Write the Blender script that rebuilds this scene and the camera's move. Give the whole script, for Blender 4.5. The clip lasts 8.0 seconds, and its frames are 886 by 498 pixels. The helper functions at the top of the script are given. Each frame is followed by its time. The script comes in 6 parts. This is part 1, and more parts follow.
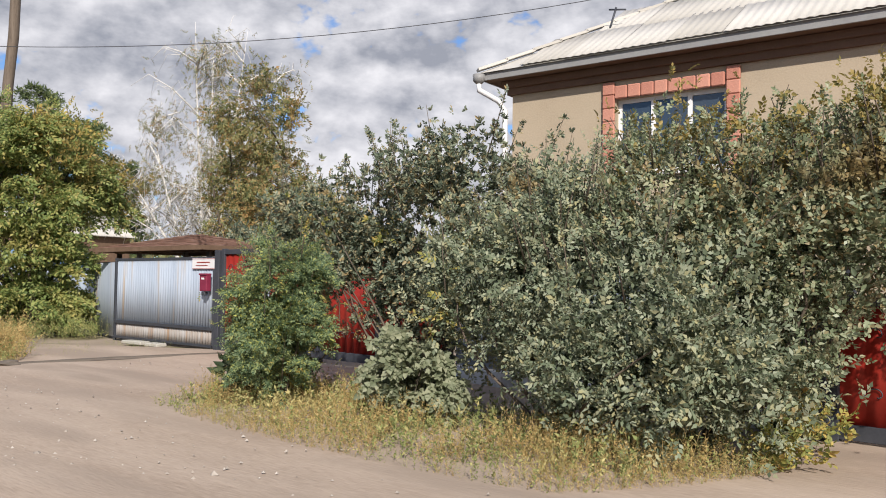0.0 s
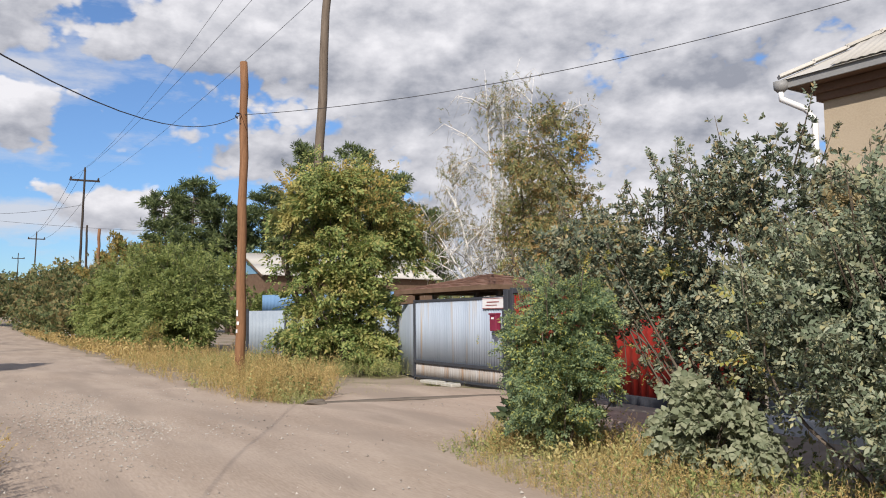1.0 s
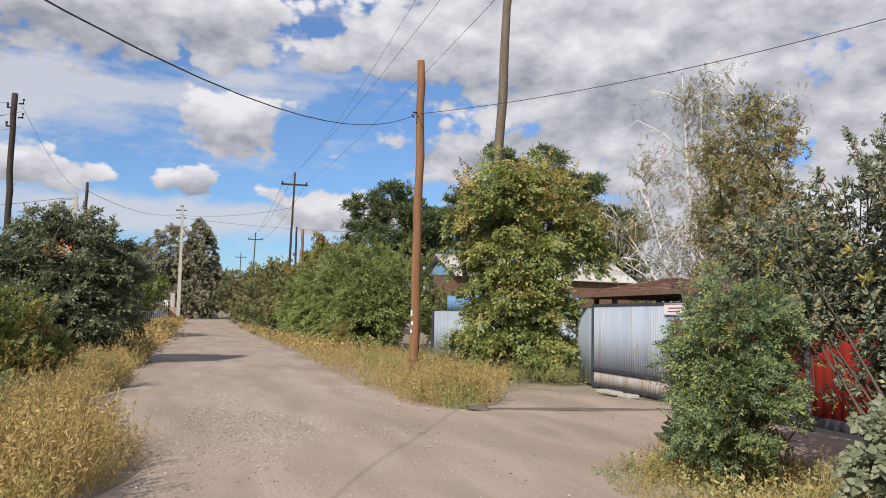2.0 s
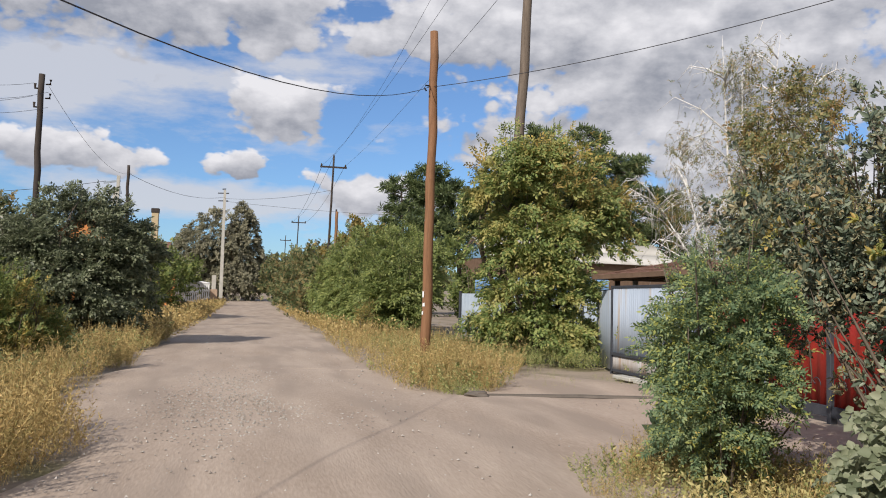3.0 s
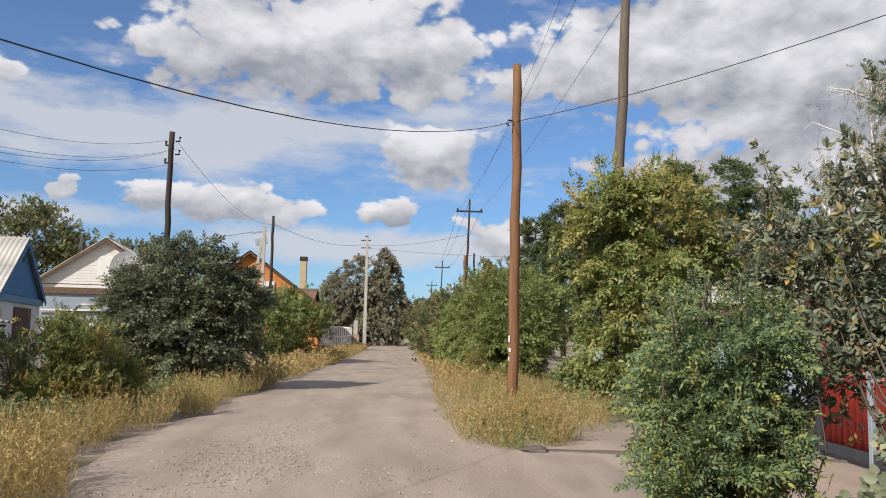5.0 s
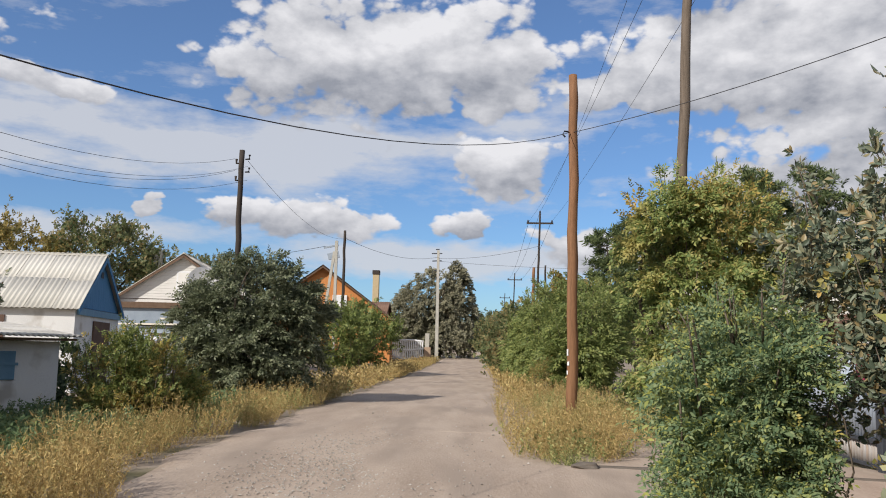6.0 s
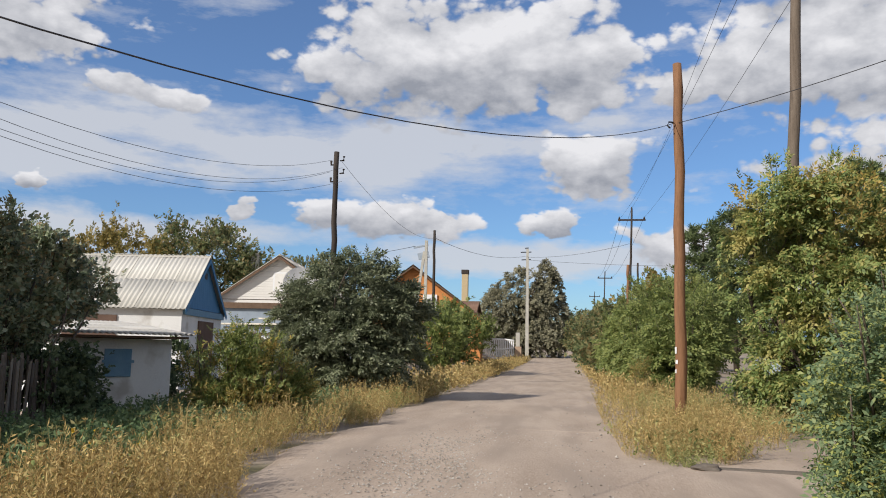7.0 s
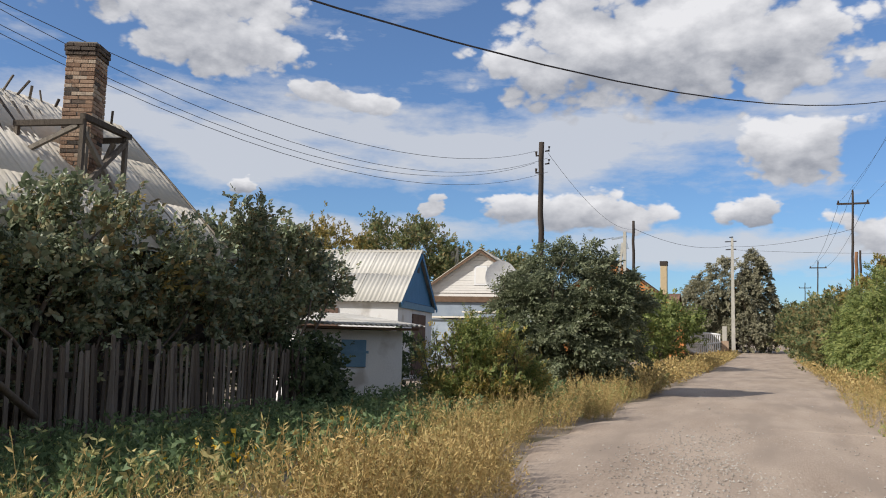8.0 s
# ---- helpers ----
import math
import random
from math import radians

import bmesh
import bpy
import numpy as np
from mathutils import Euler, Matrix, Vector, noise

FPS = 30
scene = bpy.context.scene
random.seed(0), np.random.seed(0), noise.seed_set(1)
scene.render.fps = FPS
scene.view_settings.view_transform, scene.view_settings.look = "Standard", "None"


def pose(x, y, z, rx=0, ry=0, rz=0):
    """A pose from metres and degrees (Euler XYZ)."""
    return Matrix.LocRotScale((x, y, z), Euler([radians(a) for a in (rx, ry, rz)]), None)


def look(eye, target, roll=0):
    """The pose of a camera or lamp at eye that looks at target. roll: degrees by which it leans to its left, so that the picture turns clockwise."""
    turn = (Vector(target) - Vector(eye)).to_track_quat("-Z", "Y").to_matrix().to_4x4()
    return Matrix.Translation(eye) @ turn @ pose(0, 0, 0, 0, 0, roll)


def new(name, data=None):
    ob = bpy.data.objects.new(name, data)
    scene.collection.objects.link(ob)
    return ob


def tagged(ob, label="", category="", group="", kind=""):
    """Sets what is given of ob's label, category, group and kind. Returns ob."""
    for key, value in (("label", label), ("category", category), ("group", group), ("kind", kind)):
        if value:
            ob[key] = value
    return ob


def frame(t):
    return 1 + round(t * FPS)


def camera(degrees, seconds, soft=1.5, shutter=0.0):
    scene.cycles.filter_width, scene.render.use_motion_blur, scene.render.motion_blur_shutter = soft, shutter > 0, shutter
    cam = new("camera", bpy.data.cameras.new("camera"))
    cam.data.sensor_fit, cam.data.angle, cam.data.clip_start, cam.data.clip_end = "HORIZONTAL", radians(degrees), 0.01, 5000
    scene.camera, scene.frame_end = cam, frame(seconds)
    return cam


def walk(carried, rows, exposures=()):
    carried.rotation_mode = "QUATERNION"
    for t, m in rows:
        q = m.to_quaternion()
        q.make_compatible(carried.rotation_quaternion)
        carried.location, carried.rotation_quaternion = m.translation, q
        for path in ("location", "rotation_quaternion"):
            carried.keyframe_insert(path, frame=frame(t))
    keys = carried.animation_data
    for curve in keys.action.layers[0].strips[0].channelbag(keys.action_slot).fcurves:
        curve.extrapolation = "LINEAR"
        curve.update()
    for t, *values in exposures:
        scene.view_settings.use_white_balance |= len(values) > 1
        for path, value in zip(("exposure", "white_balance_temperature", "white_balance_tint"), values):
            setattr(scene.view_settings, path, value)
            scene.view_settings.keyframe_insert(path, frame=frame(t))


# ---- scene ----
cam = camera(56.3, 8.0, soft=1.0)
PATH = [
    (0, (0.397, -0.165, 1.514), (1.943, 1.102, 1.593), 0.7),
    (0.5, (0.767, 0.075, 1.538), (2.035, 1.617, 1.667), 0.1),
    (1, (1.057, 0.278, 1.554), (2.06, 2.001, 1.718), -0.5),
    (1.5, (1.424, 0.545, 1.574), (2.205, 2.377, 1.758), -0.2),
    (2, (1.886, 0.795, 1.578), (2.453, 2.705, 1.745), 1.1),
    (2.2, (2.088, 0.931, 1.561), (2.588, 2.863, 1.695), 1.2),
    (3.3, (3.161, 1.47, 1.543), (3.605, 3.416, 1.67), 1.9),
    (3.5, (3.331, 1.53, 1.542), (3.746, 3.481, 1.7), 2.5),
    (4, (3.767, 1.739, 1.568), (4.072, 3.706, 1.759), 3.1),
    (4.5, (4.215, 1.879, 1.591), (4.41, 3.859, 1.79), 2.3),
    (4.7, (4.356, 1.952, 1.595), (4.513, 3.935, 1.801), 1.7),
    (5.8, (4.945, 2.068, 1.633), (4.902, 4.051, 1.889), 1.0),
    (6, (4.96, 2.049, 1.632), (4.883, 4.032, 1.881), 1.1),
    (6.5, (4.899, 2.092, 1.629), (4.737, 4.07, 1.874), 1.3),
    (7, (4.624, 2.218, 1.59), (4.339, 4.182, 1.834), 1.1),
    (7.5, (4.171, 2.383, 1.531), (3.724, 4.321, 1.742), 1.0),
    (7.8, (3.862, 2.483, 1.531), (3.259, 4.377, 1.753), 1.2),
    (8, (3.644, 2.535, 1.527), (2.922, 4.387, 1.747), 1.4),
]
walk(cam, [(t, look(eye, target, roll)) for t, eye, target, roll in PATH],
     exposures=[(0, 0.38, 6500, 13), (2, 0.2, 6500, 13), (8, 0.18, 6500, 11)])

# ---- world, sun, exposure ----
SUN = Vector((-1.02, -1.04, 1.0)).normalized()
world = bpy.data.worlds.new("sky")
scene.world = world
world.use_nodes = True
wn, wl = world.node_tree.nodes, world.node_tree.links
wn.clear()


def wmath(op, a, b=None, c=None):
    n = wn.new("ShaderNodeMath")
    n.operation = op
    for i, v in enumerate((a, b, c)):
        if v is None:
            continue
        if isinstance(v, (int, float)):
            n.inputs[i].default_value = v
        else:
            wl.new(v, n.inputs[i])
    return n.outputs[0]


def wvec(op, a, b):
    n = wn.new("ShaderNodeVectorMath")
    n.operation = op
    for i, v in enumerate((a, b)):
        if isinstance(v, (tuple, list)):
            n.inputs[i].default_value = v
        else:
            wl.new(v, n.inputs[i])
    return n.outputs["Value"] if op == "DOT_PRODUCT" else n.outputs[0]


def wnoise(vec, scale, detail, rough=0.55):
    n = wn.new("ShaderNodeTexNoise")
    n.inputs["Scale"].default_value, n.inputs["Detail"].default_value, n.inputs["Roughness"].default_value = scale, detail, rough
    wl.new(vec, n.inputs["Vector"])
    return n


def wmix(f, a, b):
    n = wn.new("ShaderNodeMix")
    n.data_type = "RGBA"
    n.clamp_factor = True
    for s, v in ((n.inputs[0], f), (n.inputs[6], a), (n.inputs[7], b)):
        if isinstance(v, (tuple, list)):
            s.default_value = v
        elif isinstance(v, (int, float)):
            s.default_value = v
        else:
            wl.new(v, s)
    return n.outputs[2]


sky = wn.new("ShaderNodeTexSky")
sky.sky_type, sky.sun_disc = "NISHITA", False
sky.sun_elevation, sky.sun_rotation = math.asin(SUN.z), math.atan2(SUN.x, SUN.y)
sky.air_density, sky.dust_density, sky.ozone_density = 1.0, 0.4, 2.2
direction = wn.new("ShaderNodeTexCoord").outputs["Generated"]
sep = wn.new("ShaderNodeSeparateXYZ")
wl.new(direction, sep.inputs[0])
azim = wmath("ARCTAN2", sep.outputs[0], sep.outputs[1])
elev = wmath("ARCSINE", sep.outputs[2])


def sky_point(da, de, stretch=1.7):
    n = wn.new("ShaderNodeCombineXYZ")
    wl.new(wmath("ADD", azim, da), n.inputs[0])
    wl.new(wmath("MULTIPLY", wmath("ADD", elev, de), stretch), n.inputs[1])
    n.inputs[2].default_value = 1.3
    return n.outputs[0]


warp = wn.new("ShaderNodeSeparateColor")
wl.new(wnoise(sky_point(0, 0), 7.0, 5.0, 0.6).outputs[1], warp.inputs[0])
waz = wmath("ADD", azim, wmath("MULTIPLY_ADD", warp.outputs[0], 0.16, -0.08))
wel = wmath("ADD", elev, wmath("MULTIPLY_ADD", warp.outputs[1], 0.07, -0.035))
# heaped clouds: compass bearing, height, half breadth and half height in degrees
CLOUDS = [(-6.5, 19.9, 12.4, 4.9), (-12.5, 22.0, 5.5, 3.4), (0.5, 19.0, 5.0, 3.4), (-37.5, 18.9, 6.6, 2.2), (-41.0, 22.0, 10.0, 2.8), (-28.7, 16.0, 3.2, 1.0), (-30.3, 16.7, 1.5, 1.1),
          (2.6, 12.9, 4.6, 2.3), (-35.4, 10.1, 0.9, 0.6), (-22.1, 9.3, 1.3, 0.9), (-11.6, 9.0, 6.6, 1.5), (-16.0, 9.2, 2.2, 1.3), (-0.7, 9.2, 2.4, 1.1), (8.1, 7.6, 4.8, 2.0), (11.2, 17.6, 4.6, 2.0),
          (18.0, 18.8, 8.6, 5.4), (21.4, 11.8, 9.5, 3.0), (36.0, 20.0, 16.0, 4.6), (34.0, 13.8, 12.0, 3.4), (37.0, 7.0, 16.0, 6.0), (55.0, 24.0, 30.0, 12.0), (54.0, 5.0, 24.0, 8.0), (30.0, 17.0, 17.0, 11.0), (48.0, 13.5, 14.0, 6.0)]
SHADED = [(34.0, 13.9, 11.0, 2.6), (22.0, 11.0, 6.0, 1.4), (17.0, 22.5, 7.0, 1.8), (48.0, 16.0, 8.0, 2.0)]
STREAKS = [(-22.0, 13.1, 20.0, 2.2), (-28.0, 7.2, 12.0, 1.2), (-46.0, 14.0, 9.0, 2.0), (-8.0, 14.6, 11.0, 1.5), (4.0, 16.0, 7.0, 1.6), (-33.0, 12.0, 16.0, 1.6), (-2.0, 6.5, 14.0, 1.2)]


def heap(spec):
    """How deep a direction lies in the clouds, and whether it is near their tops (1) or their bases (-1)."""
    f, weights, heights = None, 0.001, 0.0
    for a, e, ra, re_ in spec:
        x = wmath("DIVIDE", wmath("SUBTRACT", waz, radians(a)), radians(ra))
        y = wmath("DIVIDE", wmath("SUBTRACT", wel, radians(e)), radians(re_))
        v = wmath("SUBTRACT", 1.0, wmath("SQRT", wmath("ADD", wmath("MULTIPLY", x, x), wmath("MULTIPLY", y, y))))
        f = v if f is None else wmath("SMOOTH_MAX", f, v, 0.12)
        w = wmath("MAXIMUM", wmath("ADD", v, 0.25), 0.0)
        weights = wmath("ADD", w, weights)
        heights = wmath("MULTIPLY_ADD", w, y, heights)
    return f, wmath("DIVIDE", heights, weights)


n0 = wnoise(sky_point(0, 0), 8.0, 9.0, 0.58).outputs[0]
n1 = wnoise(sky_point(-0.012, 0.022), 8.0, 9.0, 0.58).outputs[0]
wide = wnoise(sky_point(0.3, 0.1, 3.6), 5.5, 8.0, 0.62).outputs[0]
puff_at = wn.new("ShaderNodeCombineXYZ")
wl.new(wmath("MULTIPLY_ADD", warp.outputs[1], 0.05, azim), puff_at.inputs[0])
wl.new(wmath("MULTIPLY", wmath("MULTIPLY_ADD", warp.outputs[0], 0.04, elev), 1.4), puff_at.inputs[1])
puffs = wn.new("ShaderNodeTexVoronoi")
puffs.inputs["Scale"].default_value, puffs.inputs["Detail"].default_value, puffs.inputs["Roughness"].default_value = 26.0, 2.0, 0.5
wl.new(puff_at.outputs[0], puffs.inputs["Vector"])
puff = wmath("SUBTRACT", 0.42, puffs.outputs["Distance"])
depth, rise_ = heap(CLOUDS)
shade, _ = heap(SHADED)
band_, _ = heap(STREAKS)
clear = wmath("MAXIMUM", depth, -0.9)
loose = wmath("MAXIMUM", wmath("MULTIPLY_ADD", wmath("ABSOLUTE", wmath("SUBTRACT", azim, 0.35)), 0.9, -1.45), -0.8)
field = wmath("ADD", wmath("MAXIMUM", clear, loose), wmath("MULTIPLY_ADD", n0, 1.4, -0.50))
field = wmath("MULTIPLY_ADD", puff, 0.55, field)
amount = wn.new("ShaderNodeMapRange")
amount.interpolation_type = "SMOOTHSTEP"
amount.inputs[1].default_value, amount.inputs[2].default_value = -0.05, 0.20
wl.new(field, amount.inputs[0])
veil = wmath("MULTIPLY", wmath("MULTIPLY_ADD", wmath("ADD", wmath("MAXIMUM", band_, -0.6), wmath("MULTIPLY_ADD", n0, 1.1, wmath("MULTIPLY_ADD", wide, 3.4, -2.1))), 1.0, 0.34), 0.9)
relief = wmath("MULTIPLY_ADD", wmath("SUBTRACT", n0, n1), 2.2, 0.70)
relief = wmath("MULTIPLY_ADD", puff, 0.30, wmath("MULTIPLY_ADD", rise_, 0.42, relief))
lit = wmath("SUBTRACT", relief, wmath("MULTIPLY", wmath("MINIMUM", wmath("MAXIMUM", wmath("MULTIPLY", shade, 1.5), 0.0), 1.0), 0.4))
cloud = wmix(lit, (0.27, 0.29, 0.335, 1), (0.72, 0.725, 0.745, 1))
sky_light = wn.new("ShaderNodeVectorMath")
sky_light.operation = "MULTIPLY"
wl.new(sky.outputs[0], sky_light.inputs[0])
sky_light.inputs[1].default_value = (0.058, 0.082, 0.108)
thin = wmix(wmath("MINIMUM", wmath("MAXIMUM", veil, 0.05), 0.85), sky_light.outputs[0], (0.55, 0.57, 0.605, 1))
col = wmix(amount.outputs[0], thin, cloud)
back = wn.new("ShaderNodeBackground")
back.inputs["Strength"].default_value = 1.0
wl.new(col, back.inputs["Color"])
wl.new(back.outputs[0], wn.new("ShaderNodeOutputWorld").inputs["Surface"])

sun = new("sun", bpy.data.lights.new("sun", "SUN"))
sun.data.energy, sun.data.angle, sun.data.color = 4.2, radians(0.6), (1.0, 0.945, 0.855)
sun.matrix_world = look(SUN * 100, (0, 0, 0))

# ---- materials ----
def surface(name, colours, rough=0.8, scale=3.0, fine=40.0, bump=0.3, metal=0.0, per="", leaf=0.0, stretch=(1, 1, 1), patch=0.0, patch_scale=0.6, patch_colour=(0.1, 0.1, 0.1), gloss=0.3):
    """A material with colours mixed by coarse and fine noise. per: 'island' or 'object' varies it piece by piece."""
    m = bpy.data.materials.new(name)
    m.use_nodes = True
    nt = m.node_tree
    n, l = nt.nodes, nt.links
    bsdf = n["Principled BSDF"]
    bsdf.inputs["Roughness"].default_value = rough
    bsdf.inputs["Metallic"].default_value = metal
    bsdf.inputs["Specular IOR Level"].default_value = gloss
    co = n.new("ShaderNodeTexCoord").outputs["Object"]
    if stretch != (1, 1, 1):
        mp = n.new("ShaderNodeMapping")
        mp.inputs["Scale"].default_value = stretch
        l.new(co, mp.inputs[0])
        co = mp.outputs[0]

    def tex(sc, det):
        t = n.new("ShaderNodeTexNoise")
        t.inputs["Scale"].default_value, t.inputs["Detail"].default_value = sc, det
        l.new(co, t.inputs["Vector"])
        return t.outputs[0]

    def mth(op, a, b):
        t = n.new("ShaderNodeMath")
        t.operation = op
        for i, v in enumerate((a, b)):
            if isinstance(v, (int, float)):
                t.inputs[i].default_value = v
            else:
                l.new(v, t.inputs[i])
        return t.outputs[0]

    a, b = tex(scale, 5), tex(fine, 3)
    f = mth("ADD", mth("MULTIPLY", a, 0.62), mth("MULTIPLY", b, 0.38))
    if per:
        r = n.new("ShaderNodeNewGeometry").outputs["Random Per Island"] if per == "island" else n.new("ShaderNodeObjectInfo").outputs["Random"]
        f = mth("ADD", mth("MULTIPLY", f, 0.5), mth("MULTIPLY", r, 0.5))
    ramp = n.new("ShaderNodeValToRGB")
    k = len(colours)
    els = ramp.color_ramp.elements
    while len(els) < k:
        els.new(0.5)
    for i, c in enumerate(colours):
        els[i].position = 0.25 + 0.5 * i / max(1, k - 1)
        els[i].color = (*c, 1)
    l.new(f, ramp.inputs[0])
    out = ramp.outputs[0]
    if patch:
        p = tex(patch_scale, 6)
        pr = n.new("ShaderNodeMapRange")
        pr.inputs[1].default_value, pr.inputs[2].default_value = 0.62 - patch * 0.2, 0.72 - patch * 0.12
        l.new(p, pr.inputs[0])
        mx = n.new("ShaderNodeMix")
        mx.data_type = "RGBA"
        l.new(pr.outputs[0], mx.inputs[0])
        l.new(out, mx.inputs[6])
        mx.inputs[7].default_value = (*patch_colour, 1)
        out = mx.outputs[2]
    l.new(out, bsdf.inputs["Base Color"])
    if bump:
        bp = n.new("ShaderNodeBump")
        bp.inputs["Strength"].default_value = bump
        bp.inputs["Distance"].default_value = 0.02
        l.new(f if not per else mth("ADD", a, b), bp.inputs["Height"])
        l.new(bp.outputs[0], bsdf.inputs["Normal"])
    if leaf:
        tr = n.new("ShaderNodeBsdfTranslucent")
        l.new(out, tr.inputs["Color"])
        ms = n.new("ShaderNodeMixShader")
        ms.inputs[0].default_value = leaf
        l.new(bsdf.outputs[0], ms.inputs[1])
        l.new(tr.outputs[0], ms.inputs[2])
        l.new(ms.outputs[0], n["Material Output"].inputs["Surface"])
    return m


M = {}
M["earth"] = surface("earth", [(0.20, 0.155, 0.115), (0.30, 0.245, 0.19), (0.36, 0.30, 0.24)], 0.95, 0.5, 14, 0.5, patch=0.5, patch_colour=(0.17, 0.15, 0.075))
M["road"] = surface("road_dust", [(0.27, 0.208, 0.158), (0.395, 0.314, 0.247), (0.485, 0.396, 0.318)], 0.95, 0.9, 26, 0.8, stretch=(1.4, 0.3, 1), patch=0.6, patch_scale=0.7, patch_colour=(0.315, 0.252, 0.20))
M["dark_ground"] = surface("dark_brown", [(0.10, 0.085, 0.07), (0.17, 0.145, 0.12)], 0.95, 4, 40, 0.4)
M["stone"] = surface("stone", [(0.24, 0.21, 0.18), (0.34, 0.305, 0.265), (0.46, 0.43, 0.39)], 0.9, 6, 50, 0.3, per="island")
M["bark"] = surface("bark", [(0.07, 0.055, 0.04), (0.16, 0.13, 0.10)], 0.9, 4, 30, 0.8, stretch=(1, 1, 0.2))
M["birch_bark"] = surface("birch_bark", [(0.16, 0.15, 0.14), (0.70, 0.68, 0.65), (0.80, 0.78, 0.75)], 0.7, 3, 14, 0.3, stretch=(1, 1, 3))
M["pole_brown"] = surface("pole_brown", [(0.10, 0.05, 0.026), (0.205, 0.103, 0.05), (0.28, 0.15, 0.08)], 0.75, 5, 30, 0.5, stretch=(3, 3, 0.25))
M["pole_grey"] = surface("pole_grey", [(0.06, 0.045, 0.035), (0.14, 0.11, 0.085), (0.19, 0.155, 0.125)], 0.85, 5, 30, 0.6, stretch=(3, 3, 0.25))
M["pole_dark"] = surface("pole_dark", [(0.025, 0.02, 0.018), (0.07, 0.055, 0.045)], 0.85, 5, 30, 0.6, stretch=(3, 3, 0.25))
M["concrete"] = surface("concrete", [(0.34, 0.33, 0.29), (0.50, 0.48, 0.43)], 0.9, 2, 30, 0.3)
M["wire"] = surface("wire", [(0.03, 0.03, 0.035), (0.06, 0.06, 0.065)], 0.6, 2, 30, 0.0)
M["sheet"] = surface("galvanised_sheet", [(0.27, 0.32, 0.39), (0.36, 0.415, 0.49), (0.43, 0.48, 0.55)], 0.55, 1.6, 9, 0.05, 0.0, stretch=(2.5, 1, 0.15), patch=0.12, patch_scale=1.7, patch_colour=(0.36, 0.31, 0.26))
M["sheet_rust"] = surface("rust_streaked_sheet", [(0.26, 0.17, 0.11), (0.37, 0.345, 0.32), (0.44, 0.44, 0.45)], 0.65, 2.4, 12, 0.08, 0.0, stretch=(2.5, 1, 0.2), patch=0.3, patch_scale=1.4, patch_colour=(0.30, 0.19, 0.11))
M["steel_dark"] = surface("dark_steel", [(0.035, 0.04, 0.05), (0.075, 0.08, 0.095)], 0.55, 5, 40, 0.15, 0.2)
M["red"] = surface("red_paint", [(0.180, 0.014, 0.009), (0.274, 0.022, 0.014), (0.310, 0.032, 0.022)], 0.45, 2, 20, 0.08)
M["grey_metal"] = surface("grey_metal", [(0.22, 0.27, 0.33), (0.34, 0.39, 0.45)], 0.6, 2, 20, 0.1)
M["white_metal"] = surface("white_plate", [(0.62, 0.62, 0.62), (0.75, 0.75, 0.75)], 0.6, 6, 40, 0.05)
M["maroon"] = surface("maroon_paint", [(0.16, 0.018, 0.045), (0.24, 0.03, 0.065)], 0.5, 6, 40, 0.1)
M["shingle"] = surface("brown_shingle", [(0.10, 0.052, 0.035), (0.19, 0.10, 0.07), (0.25, 0.15, 0.11)], 0.95, 3, 30, 0.6, per="island")
M["wood_old"] = surface("old_wood", [(0.06, 0.048, 0.038), (0.13, 0.108, 0.086), (0.27, 0.24, 0.20)], 0.9, 5, 40, 0.6, per="object", stretch=(4, 4, 0.4))
M["wood_brown"] = surface("brown_wood", [(0.09, 0.055, 0.035), (0.19, 0.125, 0.085)], 0.85, 4, 40, 0.4)
M["slate"] = surface("asbestos_slate", [(0.42, 0.405, 0.36), (0.53, 0.51, 0.46), (0.60, 0.58, 0.53)], 0.9, 1.2, 18, 0.3, per="object", patch=0.2, patch_colour=(0.33, 0.32, 0.28))
M["slate_warm"] = surface("warm_slate", [(0.488, 0.445, 0.366), (0.610, 0.561, 0.476), (0.683, 0.634, 0.549)], 0.9, 1.2, 18, 0.3, per="object", patch=0.3, patch_colour=(0.244, 0.232, 0.171))
M["slate_white"] = surface("pale_slate", [(0.43, 0.41, 0.37), (0.50, 0.48, 0.44), (0.55, 0.53, 0.49)], 0.85, 1.2, 18, 0.25, per="object")
M["tan"] = surface("tan_render", [(0.33, 0.265, 0.19), (0.40, 0.33, 0.24), (0.44, 0.365, 0.27)], 0.95, 0.8, 30, 0.5)
M["cornice"] = surface("brown_cornice", [(0.115, 0.068, 0.045), (0.17, 0.105, 0.07)], 0.8, 2, 30, 0.2)
M["orange_brick"] = surface("orange_surround", [(0.42, 0.18, 0.13), (0.55, 0.27, 0.20)], 0.85, 4, 40, 0.4, per="object")
M["white_frame"] = surface("white_frame", [(0.70, 0.71, 0.72), (0.80, 0.80, 0.80)], 0.5, 3, 30, 0.03)
M["gutter"] = surface("grey_gutter", [(0.21, 0.21, 0.21), (0.29, 0.29, 0.285)], 0.5, 3, 30, 0.05)
M["whitewash"] = surface("whitewash", [(0.58, 0.58, 0.57), (0.72, 0.72, 0.71), (0.77, 0.77, 0.76)], 0.95, 1.0, 25, 0.4, patch=0.25, patch_scale=1.2, patch_colour=(0.50, 0.48, 0.45))
M["blue_wood"] = surface("blue_painted_boards", [(0.045, 0.15, 0.30), (0.075, 0.22, 0.41), (0.10, 0.26, 0.45)], 0.75, 3, 30, 0.3, stretch=(3, 3, 0.4))
M["blue_pale"] = surface("pale_blue_paint", [(0.12, 0.24, 0.36), (0.20, 0.34, 0.46)], 0.8, 4, 40, 0.2)
